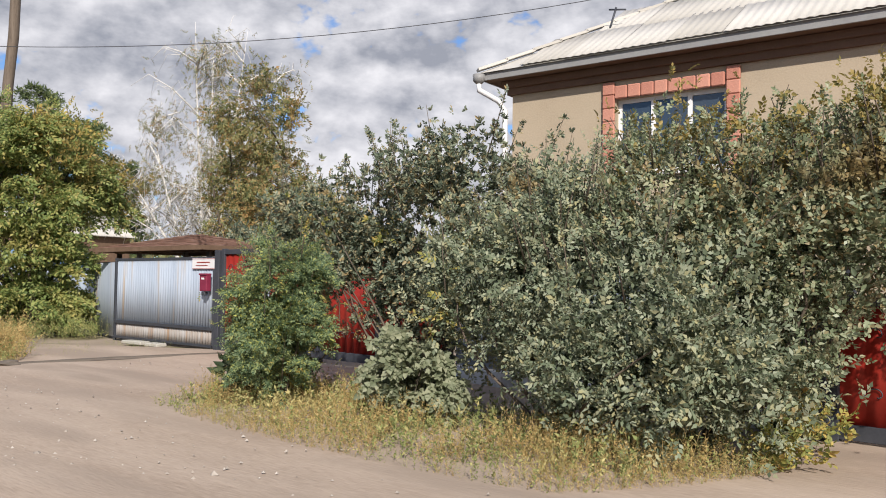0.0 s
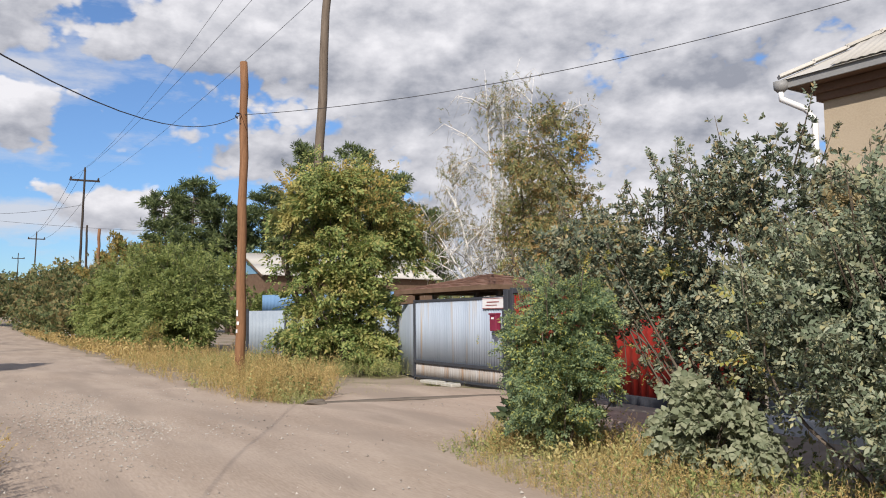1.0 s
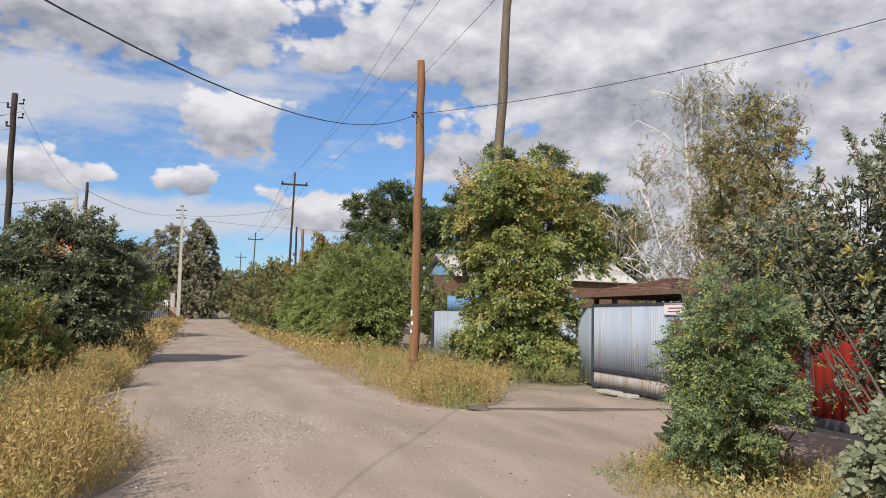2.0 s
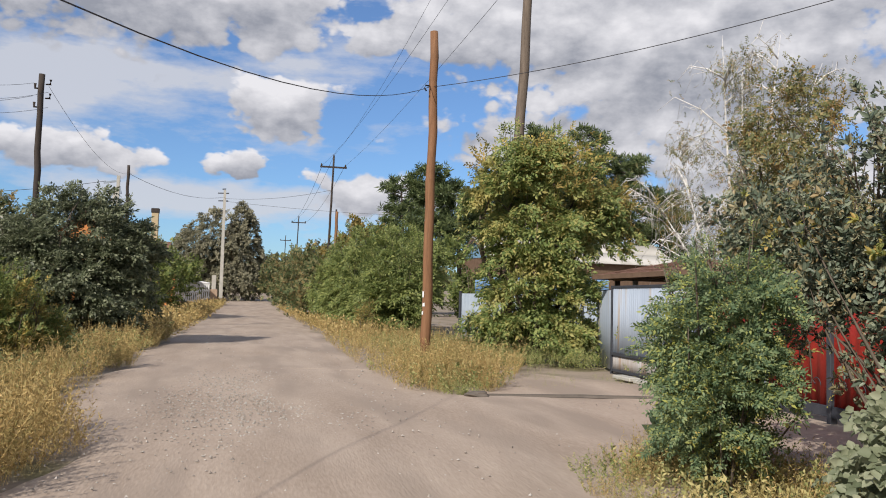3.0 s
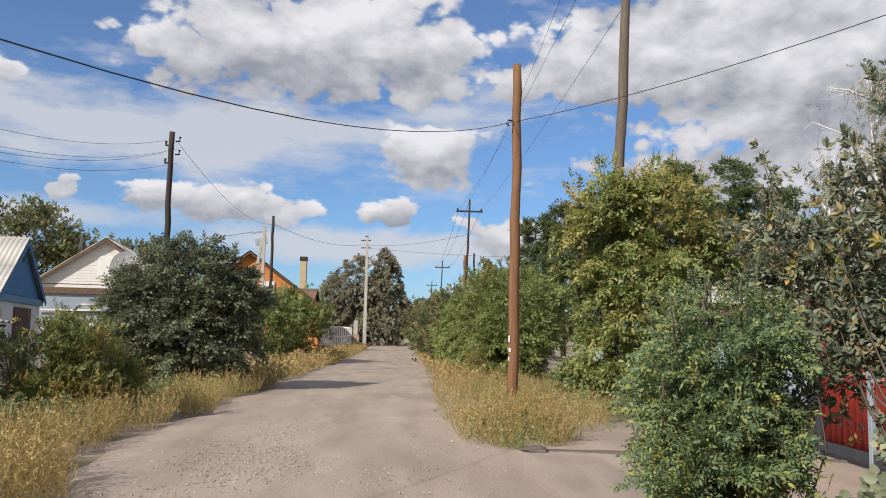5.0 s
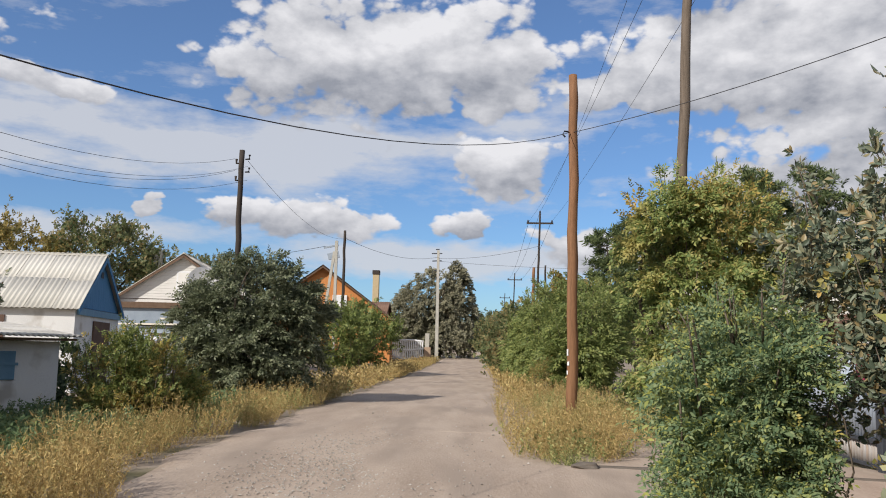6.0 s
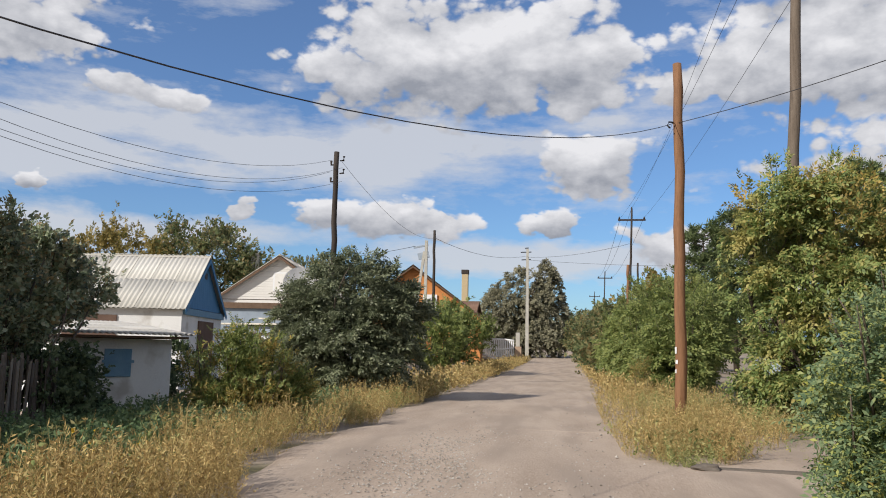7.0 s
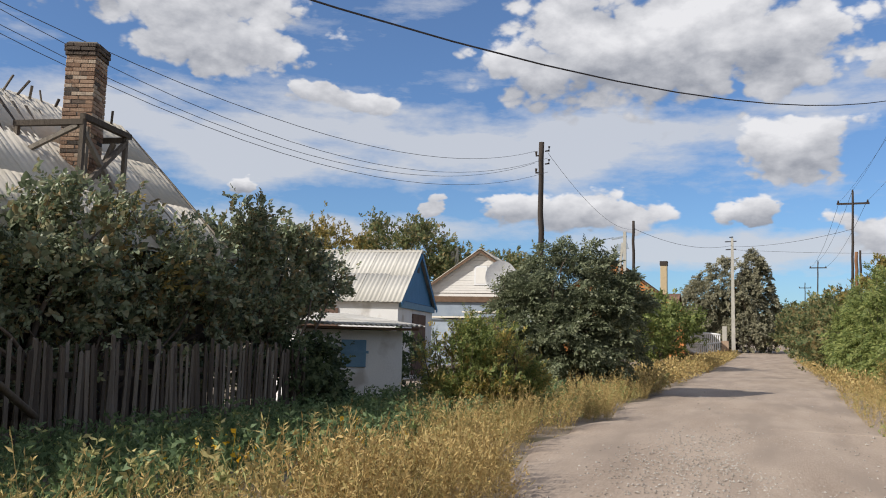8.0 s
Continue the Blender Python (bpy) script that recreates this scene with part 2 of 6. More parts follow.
M["rust_door"] = surface("rusty_brown_door", [(0.085, 0.05, 0.036), (0.16, 0.10, 0.075)], 0.8, 2.5, 25, 0.3)
M["siding"] = surface("white_siding", [(0.68, 0.66, 0.62), (0.78, 0.76, 0.72)], 0.7, 2, 20, 0.05)
M["orange"] = surface("orange_render", [(0.52, 0.21, 0.07), (0.64, 0.28, 0.10)], 0.9, 1, 20, 0.2)
M["brick"] = surface("brick", [(0.13, 0.085, 0.06), (0.27, 0.17, 0.115), (0.36, 0.25, 0.175), (0.43, 0.35, 0.27)], 0.95, 8, 50, 0.6, per="object")
M["brick_soot"] = surface("sooty_brick", [(0.05, 0.042, 0.036), (0.13, 0.10, 0.08)], 0.95, 8, 50, 0.6, per="object")
M["mortar"] = surface("mortar", [(0.20, 0.185, 0.165), (0.30, 0.28, 0.25)], 0.95, 6, 50, 0.4)
M["yellow_brick"] = surface("yellow_brick", [(0.42, 0.33, 0.20), (0.52, 0.42, 0.27)], 0.9, 5, 40, 0.3)
M["roof_brown"] = surface("brown_roof", [(0.15, 0.085, 0.06), (0.24, 0.15, 0.11)], 0.85, 2, 20, 0.3)
M["blue_roof"] = surface("blue_sheet", [(0.10, 0.20, 0.36), (0.17, 0.29, 0.46)], 0.5, 2, 20, 0.05)

glass = bpy.data.materials.new("window_glass")
glass.use_nodes = True
gb = glass.node_tree.nodes["Principled BSDF"]
gb.inputs["Base Color"].default_value, gb.inputs["Roughness"].default_value = (0.035, 0.05, 0.07, 1), 0.06
gb.inputs["Specular IOR Level"].default_value = 0.8
M["glass"] = glass


def leafmat(name, dark, mid, light, odd=None, amount=0.0, through_light=0.4, rough=0.55):
    cols = [dark, mid, light] + ([odd] if odd else [])
    return surface(name, cols, rough, 0.9, 6.0, 0.0, per="island", leaf=through_light, patch=amount, patch_scale=0.8, patch_colour=odd or light, gloss=0.35)


M["leaf_maple"] = leafmat("maple_leaves", (0.105, 0.155, 0.05), (0.20, 0.27, 0.086), (0.335, 0.385, 0.13), (0.48, 0.42, 0.15), 0.25)
M["leaf_hedge"] = leafmat("hedge_leaves", (0.105, 0.15, 0.045), (0.205, 0.25, 0.075), (0.32, 0.345, 0.115))
M["leaf_dusty"] = leafmat("dusty_leaves", (0.10, 0.13, 0.08), (0.20, 0.245, 0.155), (0.34, 0.375, 0.27), (0.40, 0.38, 0.2), 0.1, 0.3)
M["leaf_lilac"] = leafmat("pale_lilac_leaves", (0.17, 0.20, 0.12), (0.28, 0.31, 0.195), (0.40, 0.415, 0.28))
M["leaf_green"] = leafmat("fresh_leaves", (0.085, 0.14, 0.075), (0.155, 0.23, 0.11), (0.275, 0.34, 0.17), (0.42, 0.43, 0.10), 0.05)
M["leaf_cherry"] = leafmat("cherry_leaves", (0.07, 0.095, 0.065), (0.15, 0.19, 0.13), (0.28, 0.31, 0.215), (0.36, 0.27, 0.13), 0.1, 0.3, 0.42)
M["leaf_yellow"] = leafmat("yellowing_leaves", (0.176, 0.219, 0.071), (0.297, 0.309, 0.088), (0.455, 0.402, 0.112), (0.579, 0.402, 0.127), 0.35)
M["leaf_dark"] = leafmat("dark_leaves", (0.043, 0.069, 0.034), (0.093, 0.131, 0.062), (0.17, 0.208, 0.101))
M["leaf_garden"] = leafmat("garden_leaves", (0.095, 0.125, 0.07), (0.205, 0.25, 0.14), (0.36, 0.40, 0.265), (0.27, 0.20, 0.09), 0.12, 0.3, 0.4)
M["leaf_elder"] = leafmat("elder_leaves", (0.07, 0.09, 0.047), (0.155, 0.178, 0.10), (0.29, 0.31, 0.195), None, 0.0, 0.3, 0.45)
M["leaf_willow"] = leafmat("willow_leaves", (0.15, 0.15, 0.095), (0.27, 0.26, 0.17), (0.40, 0.37, 0.26))
M["leaf_birch"] = leafmat("birch_leaves", (0.107, 0.13, 0.054), (0.198, 0.214, 0.084), (0.305, 0.29, 0.122), (0.412, 0.259, 0.107), 0.25)
M["leaf_pine"] = leafmat("pine_needles", (0.06, 0.095, 0.045), (0.14, 0.185, 0.08), (0.25, 0.30, 0.125))
M["leaf_far"] = leafmat("far_leaves", (0.066, 0.1, 0.042), (0.133, 0.165, 0.066), (0.212, 0.225, 0.1), (0.318, 0.239, 0.106), 0.2)
M["leaf_autumn"] = leafmat("autumn_leaves", (0.14, 0.14, 0.042), (0.28, 0.224, 0.07), (0.42, 0.308, 0.098))
M["dry_grass"] = leafmat("dry_weeds", (0.266, 0.181, 0.069), (0.470, 0.332, 0.127), (0.640, 0.483, 0.222), (0.288, 0.251, 0.090), 0.3, 0.25, 0.8)
M["green_grass"] = leafmat("green_weeds", (0.131, 0.174, 0.058), (0.232, 0.275, 0.094), (0.348, 0.362, 0.145), (0.522, 0.45, 0.203), 0.3, 0.25, 0.8)
M["nettle"] = leafmat("nettle_leaves", (0.08, 0.135, 0.06), (0.15, 0.225, 0.10), (0.245, 0.325, 0.155))
M["flower"] = leafmat("yellow_flowers", (0.55, 0.32, 0.02), (0.7, 0.42, 0.03), (0.75, 0.5, 0.05))
M["berry"] = leafmat("red_berries", (0.25, 0.03, 0.015), (0.4, 0.05, 0.02), (0.5, 0.08, 0.03))

# ---- makers ----
def ground_z(y):
    """The street climbs gently far ahead."""
    d = np.clip(np.asarray(y, float) - 45.0, 0, 215)
    return 0.000105 * d * d


def gz(y):
    return float(ground_z(y))


def raw_mesh(name, verts, quads, smooth=False):
    """A mesh from arrays of corners and of four-sided faces."""
    me = bpy.data.meshes.new(name)
    verts, quads = np.asarray(verts, np.float32), np.asarray(quads, np.int32)
    me.vertices.add(len(verts))
    me.vertices.foreach_set("co", verts.ravel())
    me.loops.add(quads.size)
    me.loops.foreach_set("vertex_index", quads.ravel())
    me.polygons.add(len(quads))
    me.polygons.foreach_set("loop_start", np.arange(0, quads.size, 4, dtype=np.int32))
    me.polygons.foreach_set("loop_total", np.full(len(quads), 4, np.int32))
    if smooth:
        me.polygons.foreach_set("use_smooth", np.ones(len(quads), bool))
    me.update(calc_edges=True)
    return me


def thing(name, at, label, category, group="", turn=0.0, kind=""):
    ob = new(name)
    ob.empty_display_size = 0.2
    ob.matrix_basis = pose(*at, 0, 0, turn)
    return tagged(ob, label, category, group, kind)


def part(name, shape, material, parent=None, label="", at=None):
    """Links a bmesh or mesh as one object under a thing or part."""
    if isinstance(shape, bmesh.types.BMesh):
        me = bpy.data.meshes.new(name)
        shape.normal_update()
        shape.to_mesh(me)
        shape.free()
    else:
        me = shape
    if not me.materials:
        me.materials.append(M[material])
    ob = new(name, me)
    if at is not None:
        ob.matrix_basis = at
    if parent is not None:
        ob.parent = parent
    if label:
        ob["label"] = label
    return ob


def box(bm, lo, hi, bevel=0.0, m=None):
    g = bmesh.ops.create_cube(bm, size=1.0)
    c, s = (Vector(lo) + Vector(hi)) / 2, Vector(hi) - Vector(lo)
    for v in g["verts"]:
        v.co = Vector((v.co.x * s.x, v.co.y * s.y, v.co.z * s.z)) + c
    if bevel:
        es = list({e for v in g["verts"] for e in v.link_edges})
        bmesh.ops.bevel(bm, geom=es, offset=bevel, segments=1, affect="EDGES")
    if m is not None:
        for v in g["verts"]:
            if v.is_valid:
                v.co = m @ v.co
    return bm


def boxes(*items, bevel=0.0):
    bm = bmesh.new()
    for lo, hi in items:
        box(bm, lo, hi, bevel)
    return bm


def beam(bm, a, b, w, h=None):
    """A squared timber from a to b."""
    a, b = Vector(a), Vector(b)
    m = Matrix.Translation((a + b) / 2) @ (b - a).to_track_quat("Y", "Z").to_matrix().to_4x4()
    h, d = h or w, (b - a).length / 2
    g = bmesh.ops.create_cube(bm, size=1.0)
    for v in g["verts"]:
        v.co = m @ Vector((v.co.x * w, v.co.y * 2 * d, v.co.z * h))
    return bm


def tube_arrays(points, radii, sides=8):
    P = np.asarray(points, float)
    sides += sides % 2
    n = len(P)
    V, Q = [], []
    t = np.gradient(P, axis=0)
    t /= np.linalg.norm(t, axis=1)[:, None] + 1e-9
    for i in range(n):
        ref = np.array((0, 0, 1.0)) if abs(t[i][2]) < 0.8 else np.array((1.0, 0, 0))
        u = np.cross(t[i], ref)
        u /= np.linalg.norm(u)
        w = np.cross(t[i], u)
        a = np.linspace(0, 2 * np.pi, sides, endpoint=False)
        V.append(P[i] + radii[i] * (np.cos(a)[:, None] * u + np.sin(a)[:, None] * w))
    for i in range(n - 1):
        for k in range(sides):
            k2 = (k + 1) % sides
            Q.append((i * sides + k, i * sides + k2, (i + 1) * sides + k2, (i + 1) * sides + k))
    V = np.concatenate(V)
    c0, c1 = len(V), len(V) + 1
    V = np.concatenate([V, P[:1], P[-1:]])
    for k in range(0, sides, 2):
        Q.append((c0, (k + 2) % sides, k + 1, k))
        Q.append((c1, (n - 1) * sides + k, (n - 1) * sides + k + 1, (n - 1) * sides + (k + 2) % sides))
    return V, np.array(Q)


def join_arrays(items):
    V, Q, o = [], [], 0
    for v, q in items:
        V.append(v)
        Q.append(np.asarray(q) + o)
        o += len(v)
    return np.concatenate(V), np.concatenate(Q)


def tube(name, points, radii, sides=8):
    if isinstance(radii, (int, float)):
        radii = [radii] * len(points)
    return raw_mesh(name, *tube_arrays(points, radii, sides), smooth=True)


def sag(a, b, drop, n=24):
    a, b = np.asarray(a, float), np.asarray(b, float)
    s = np.linspace(0, 1, n)[:, None]
    p = a + (b - a) * s
    p[:, 2] -= 4 * drop * (s * (1 - s))[:, 0]
    return p


def cable(a, b, drop, r=0.012, label="thin black overhead cable sagging between supports"):
    ob = part("overhead_cable", tube("overhead_cable", sag(a, b, drop), r, 5), "wire")
    return tagged(ob, label, "cable", "overhead cables")


def leaflet(length, width, fold=0.25, droop=0.15):
    v = np.array([(0, 0, 0), (width * 0.55, length * 0.3, fold * width), (width * 0.5, length * 0.62, fold * width - droop * length * 0.4), (0, length, -droop * length),
                  (-width * 0.5, length * 0.62, fold * width - droop * length * 0.4), (-width * 0.55, length * 0.3, fold * width)], float)
    return v, np.array([(0, 1, 2, 3), (0, 3, 4, 5)])


def diamond(length, width):
    return np.array([(0, 0, 0), (width / 2, length * 0.45, width * 0.2), (0, length, -0.1 * length), (-width / 2, length * 0.45, width * 0.2)], float), np.array([(0, 1, 2, 3)])


def turned(v, ax, ay, az):
    m = np.array(Euler((ax, ay, az)).to_matrix())
    return v @ m.T


def sprig(rng, n, length, width, stem, spread=1.0, full=True, whorl=False):
    """Leaflets set along a short stem that grows along +y."""
    items = []
    for i in range(n):
        f = (i + 0.5) / n
        v, q = leaflet(length, width) if full else diamond(length, width)
        v = v * rng.uniform(0.7, 1.15)
        if whorl:
            v = turned(v, rng.uniform(-0.2, 0.9), 0, 0)
            a = 2.4 * i
            tilt = rng.uniform(0.5, 1.3)
            v = turned(v, 0, 0, tilt)
            v = turned(v, 0, a, 0)
            y = stem * (0.5 + 0.5 * f)
        else:
            side = 1 if i % 2 else -1
            v = turned(v, rng.uniform(-0.5, 0.4), rng.uniform(-0.5, 0.5), side * rng.uniform(0.6, 1.2) * spread if i < n - 1 else 0)
            y = stem * f
        items.append((v + np.array((0, y, 0)), q))
    return join_arrays(items)


def scatter(templates, P, D, S, rng, loose=1.0):
    """Sets one of the templates at each place P, growing along D, at size S."""
    P, D = np.asarray(P, float), np.asarray(D, float)
    D = D / (np.linalg.norm(D, axis=1)[:, None] + 1e-9)
    which = rng.integers(0, len(templates), len(P))
    V, Q, o = [], [], 0
    for k, (tv, tq) in enumerate(templates):
        idx = np.where(which == k)[0]
        if not len(idx):
            continue
        d = D[idx]
        r = rng.normal(size=d.shape)
        r = r * loose + (-0.5, -0.5, 0.75)
        z = r - (r * d).sum(1)[:, None] * d
        z /= np.linalg.norm(z, axis=1)[:, None] + 1e-9
        x = np.cross(d, z)
        R = np.stack([x, d, z], axis=1)
        v = np.einsum("kj,njm->nkm", tv, R) * S[idx][:, None, None] + P[idx][:, None, :]
        q = tq[None] + (np.arange(len(idx)) * len(tv))[:, None, None] + o
        V.append(v.reshape(-1, 3))
        Q.append(q.reshape(-1, 4))
        o += len(idx) * len(tv)
    return np.concatenate(V), np.concatenate(Q)


def crown_points(rng, lobes, n, clumps=0, spread=0.28, inner=0.45, out=0.5, up=0.5, floor=0.05):
    """Places in and round a set of ellipsoids, gathered in clumps, with the directions in which they grow."""
    L = np.asarray(lobes, float)
    area = (L[:, 3] * L[:, 4] + L[:, 4] * L[:, 5] + L[:, 3] * L[:, 5])
    m = clumps or max(24, n // 36)
    k = rng.choice(len(L), m, p=area / area.sum())
    u = rng.normal(size=(m, 3))
    u /= np.linalg.norm(u, axis=1)[:, None]
    r = inner + (1 - inner) * rng.random(m) ** 0.6
    c = L[k, :3] + u * L[k, 3:6] * r[:, None]
    w = rng.integers(0, m, n)
    g = rng.normal(size=(n, 3)) * spread * rng.uniform(0.5, 1.25, n)[:, None]
    p = c[w] + g
    d = u[w] * out + rng.normal(size=(n, 3)) * 0.55
    d[:, 2] += up
    keep = p[:, 2] > floor
    return p[keep], d[keep]


def bough_points(rng, lobes, n, per, length, droop, inner=0.6, floor=0.05):
    """Places of leaves on arching sprays that hang outwards round a set of ellipsoids."""
    L = np.asarray(lobes, float)
    area = (L[:, 3] * L[:, 4] + L[:, 4] * L[:, 5] + L[:, 3] * L[:, 5])
    m = max(10, n // per)
    k = rng.choice(len(L), m, p=area / area.sum())
    u = rng.normal(size=(m, 3))
    u[:, 2] = u[:, 2] * 0.8 + 0.15
    u /= np.linalg.norm(u, axis=1)[:, None]
    c = L[k, :3] + u * L[k, 3:6] * (inner + (1 - inner) * rng.random(m) ** 0.5)[:, None]
    h = u * (1, 1, 0.35) + rng.normal(size=(m, 3)) * 0.25
    h[:, 2] += 0.25
    h /= np.linalg.norm(h, axis=1)[:, None]
    side = np.cross(h, (0, 0, 1.0))
    side /= np.linalg.norm(side, axis=1)[:, None] + 1e-9
    ln = length * rng.uniform(0.5, 1.35, m)
    w = rng.integers(0, m, n)
    t, b = rng.random(n), rng.normal(size=n)
    p = c[w] + h[w] * ((t - 0.55) * ln[w])[:, None] + side[w] * (b * 0.26 * ln[w] * (1.15 - 0.7 * t))[:, None]
    p[:, 2] += -droop * t * t * ln[w] - 0.12 * np.abs(b) * ln[w] + rng.normal(size=n) * 0.07 * ln[w]
    d = h[w] * 0.8 + side[w] * (np.clip(b, -1, 1) * 0.55)[:, None] + rng.normal(size=(n, 3)) * 0.22
    d[:, 2] -= 0.15 + droop * t
    keep = p[:, 2] > floor
    return p[keep], d[keep]


def limbs(rng, base, lobes, r0, count=9, trunk=True, sides=7):
    """A trunk with tapering limbs that reach into the crown."""
    L = np.asarray(lobes, float)
    items = []
    base = np.asarray(base, float)
    for i in range(count):
        k = rng.integers(0, len(L))
        u = rng.normal(size=3)
        u /= np.linalg.norm(u)
        u[2] = abs(u[2])
        end = L[k, :3] + u * L[k, 3:6] * 0.85
        b = base + np.array((rng.normal() * r0 * 1.5, rng.normal() * r0 * 1.5, 0)) if not trunk else base
        s = np.linspace(0, 1, 7)[:, None]
        bend = rng.normal(size=3) * 0.12 * np.linalg.norm(end - b)
        p = b + (end - b) * s + np.sin(s * np.pi) * bend
        p[:, 2] = b[2] + (end[2] - b[2]) * s[:, 0] ** 0.8
        q = r0 * rng.uniform(0.45, 1.0)
        items.append(tube_arrays(p, q * (1 - 0.88 * s[:, 0]), sides))
    return join_arrays(items)


def drawn(lobes, c, k):
    """Lobes scaled about a point of the plan."""
    L = np.asarray(lobes, float).copy()
    L[:, :3] = np.asarray(c) + (L[:, :3] - np.asarray(c)) * k
    L[:, 3:] *= k
    return L


def plant(name, base, lobes, leaves, n, size, material, label, category, seed, r0=0.05, count=9, trunk=True, clumps=0, spread=0.28, inner=0.45, up=0.5, out=0.5, group="", bark="bark", extra=None, size_var=0.3, shoots=0, shoot_lobes=None, shoot_len=0.5, tier=None):
    """A bush or tree: stems and a crown of separate leaves. lobes are (x, y, z, rx, ry, rz) in the place."""
    rng = np.random.default_rng(seed)
    b = np.asarray(base, float)
    lob = np.asarray(lobes, float).copy()
    lob[:, :3] -= b
    t = thing(name, base, label, category, group)
    part("trunk" if trunk else "stem", raw_mesh("stem", *limbs(rng, (0, 0, -0.1), lob, r0, count, trunk), smooth=True), bark, t)
    p, d = bough_points(rng, lob, n, *tier, inner) if tier else crown_points(rng, lob, n, clumps, spread, inner, out, up, 0.05)
    s = size * rng.uniform(1 - size_var, 1 + size_var, len(p))
    part("crown", raw_mesh("crown", *scatter(leaves, p, d, s, rng, 0.55 if tier else 1.0)), material, t)
    if shoots:
        S = lob[shoot_lobes] if shoot_lobes is not None else lob
        k = rng.integers(0, len(S), shoots)
        a, q = rng.uniform(0, 6.28, shoots), rng.uniform(0.2, 0.95, shoots) ** 0.5
        start = S[k, :3] + np.c_[np.cos(a) * q, np.sin(a) * q, np.sqrt(1 - q * q) * 0.9] * S[k, 3:6]
        way = np.c_[np.cos(a) * 0.35, np.sin(a) * 0.35, np.ones(shoots)] + rng.normal(size=(shoots, 3)) * 0.15
        ln = shoot_len * rng.uniform(0.4, 1.25, shoots)
        twigs, P2, D2 = [], [], []
        for j in range(shoots):
            e = start[j] + way[j] * ln[j]
            twigs.append(tube_arrays([start[j] - way[j] * 0.25, (start[j] + e) / 2, e], [0.009, 0.007, 0.003], 4))
            m = int(4 + ln[j] * 13)
            f = rng.uniform(0.05, 1.0, m)[:, None]
            P2.append(start[j] + (e - start[j]) * f + rng.normal(size=(m, 3)) * 0.025)
            D2.append(way[j][None] * 0.8 + rng.normal(size=(m, 3)) * 0.6)
        part("twigwork", raw_mesh("twigwork", *join_arrays(twigs), smooth=True), bark, t)["kind"] = "stuff"
        P2, D2 = np.concatenate(P2), np.concatenate(D2)
        part("shoot_foliage", raw_mesh("shoot_foliage", *scatter(leaves, P2, D2, size * rng.uniform(0.6, 1.0, len(P2)), rng)), material, t)["kind"] = "stuff"
    for mat_name, share, lo in (extra or ()):
        patch = lob[[abs(k) for k in lo]].copy() if lo is not None else lob
        if lo is not None and min(lo) < 0:
            patch[:, 2] += patch[:, 5] * 0.85
            patch[:, 3:] *= (0.75, 0.75, 0.4)
        p, d = crown_points(rng, patch, int(n * share), max(8, int(n * share / 18)), spread, 0.85, out, up, 0.3)
        part("crown_patch", raw_mesh("crown_patch", *scatter(leaves, p, d, size * rng.uniform(0.7, 1.2, len(p)), rng)), mat_name, t, "yellowing leaves at the tips")["kind"] = "stuff"
    return t


_r = np.random.default_rng(5)
LEAF = {
    "pinnate": [sprig(_r, 9, 0.09, 0.038, 0.26, full=False) for _ in range(5)],
    "maple": [sprig(_r, 7, 0.13, 0.06, 0.26, full=False) for _ in range(5)],
    "oval": [sprig(_r, 6, 0.085, 0.042, 0.17) for _ in range(5)],
    "lilac": [sprig(_r, 5, 0.10, 0.072, 0.16) for _ in range(5)],
    "whorl": [sprig(_r, 9, 0.115, 0.04, 0.14, whorl=True) for _ in range(5)],
    "small": [sprig(_r, 10, 0.05, 0.03, 0.24, full=False) for _ in range(5)],
    "coarse": [sprig(_r, 6, 0.22, 0.13, 0.34, full=False) for _ in range(5)],
    "far": [sprig(_r, 6, 0.42, 0.26, 0.6, full=False) for _ in range(5)],
    "needle": [sprig(_r, 14, 0.16, 0.018, 0.22, full=False, whorl=True) for _ in range(5)],
    "oval_s": [sprig(_r, 7, 0.075, 0.045, 0.17, full=False) for _ in range(5)],
    "tuft": [sprig(_r, 8, 0.5, 0.10, 0.5, full=False, whorl=True) for _ in range(5)],
}


def weed(rng, h, n, leaf, w, lean=0.25):
    """One weed: a thin stalk that carries small narrow leaves and seeds."""
    items = []
    lx, ly = rng.normal() * lean * h, rng.normal() * lean * h
    a = rng.uniform(0, 3.14)
    sx, sy = math.cos(a) * 0.004, math.sin(a) * 0.004
    items.append((np.array([(0, -0, 0), (sx, sy, 0), (lx + sx * 0.3, h, ly + sy), (lx, h, ly)], float), np.array([(0, 1, 2, 3)])))
    for i in range(n):
        f = rng.uniform(0.15, 1.0)
        v, q = diamond(leaf * rng.uniform(0.5, 1.2), w * rng.uniform(0.6, 1.3))
        v = turned(v, rng.uniform(-0.7, 0.7), rng.uniform(-0.8, 0.8), rng.uniform(0.3, 1.3) * rng.choice((-1, 1)))
        v = turned(v, 0, rng.uniform(0, 6.28), 0)
        items.append((v + np.array((lx * f, h * f, ly * f)), q))
    return join_arrays(items)


WEED = {
    "dry": [weed(_r, 0.6, 17, 0.055, 0.0115, 0.2) for _ in range(8)],
    "fluffy": [weed(_r, 0.45, 17, 0.045, 0.0145, 0.3) for _ in range(8)],
    "coarse": [weed(_r, 0.5, 7, 0.12, 0.04, 0.35) for _ in range(6)],
    "nettle": [weed(_r, 0.5, 14, 0.085, 0.036, 0.2) for _ in range(8)],
    "blade": [weed(_r, 0.3, 5, 0.2, 0.012, 0.4) for _ in range(6)],
    "flower": [weed(_r, 0.5, 5, 0.05, 0.045, 0.15) for _ in range(5)],
}


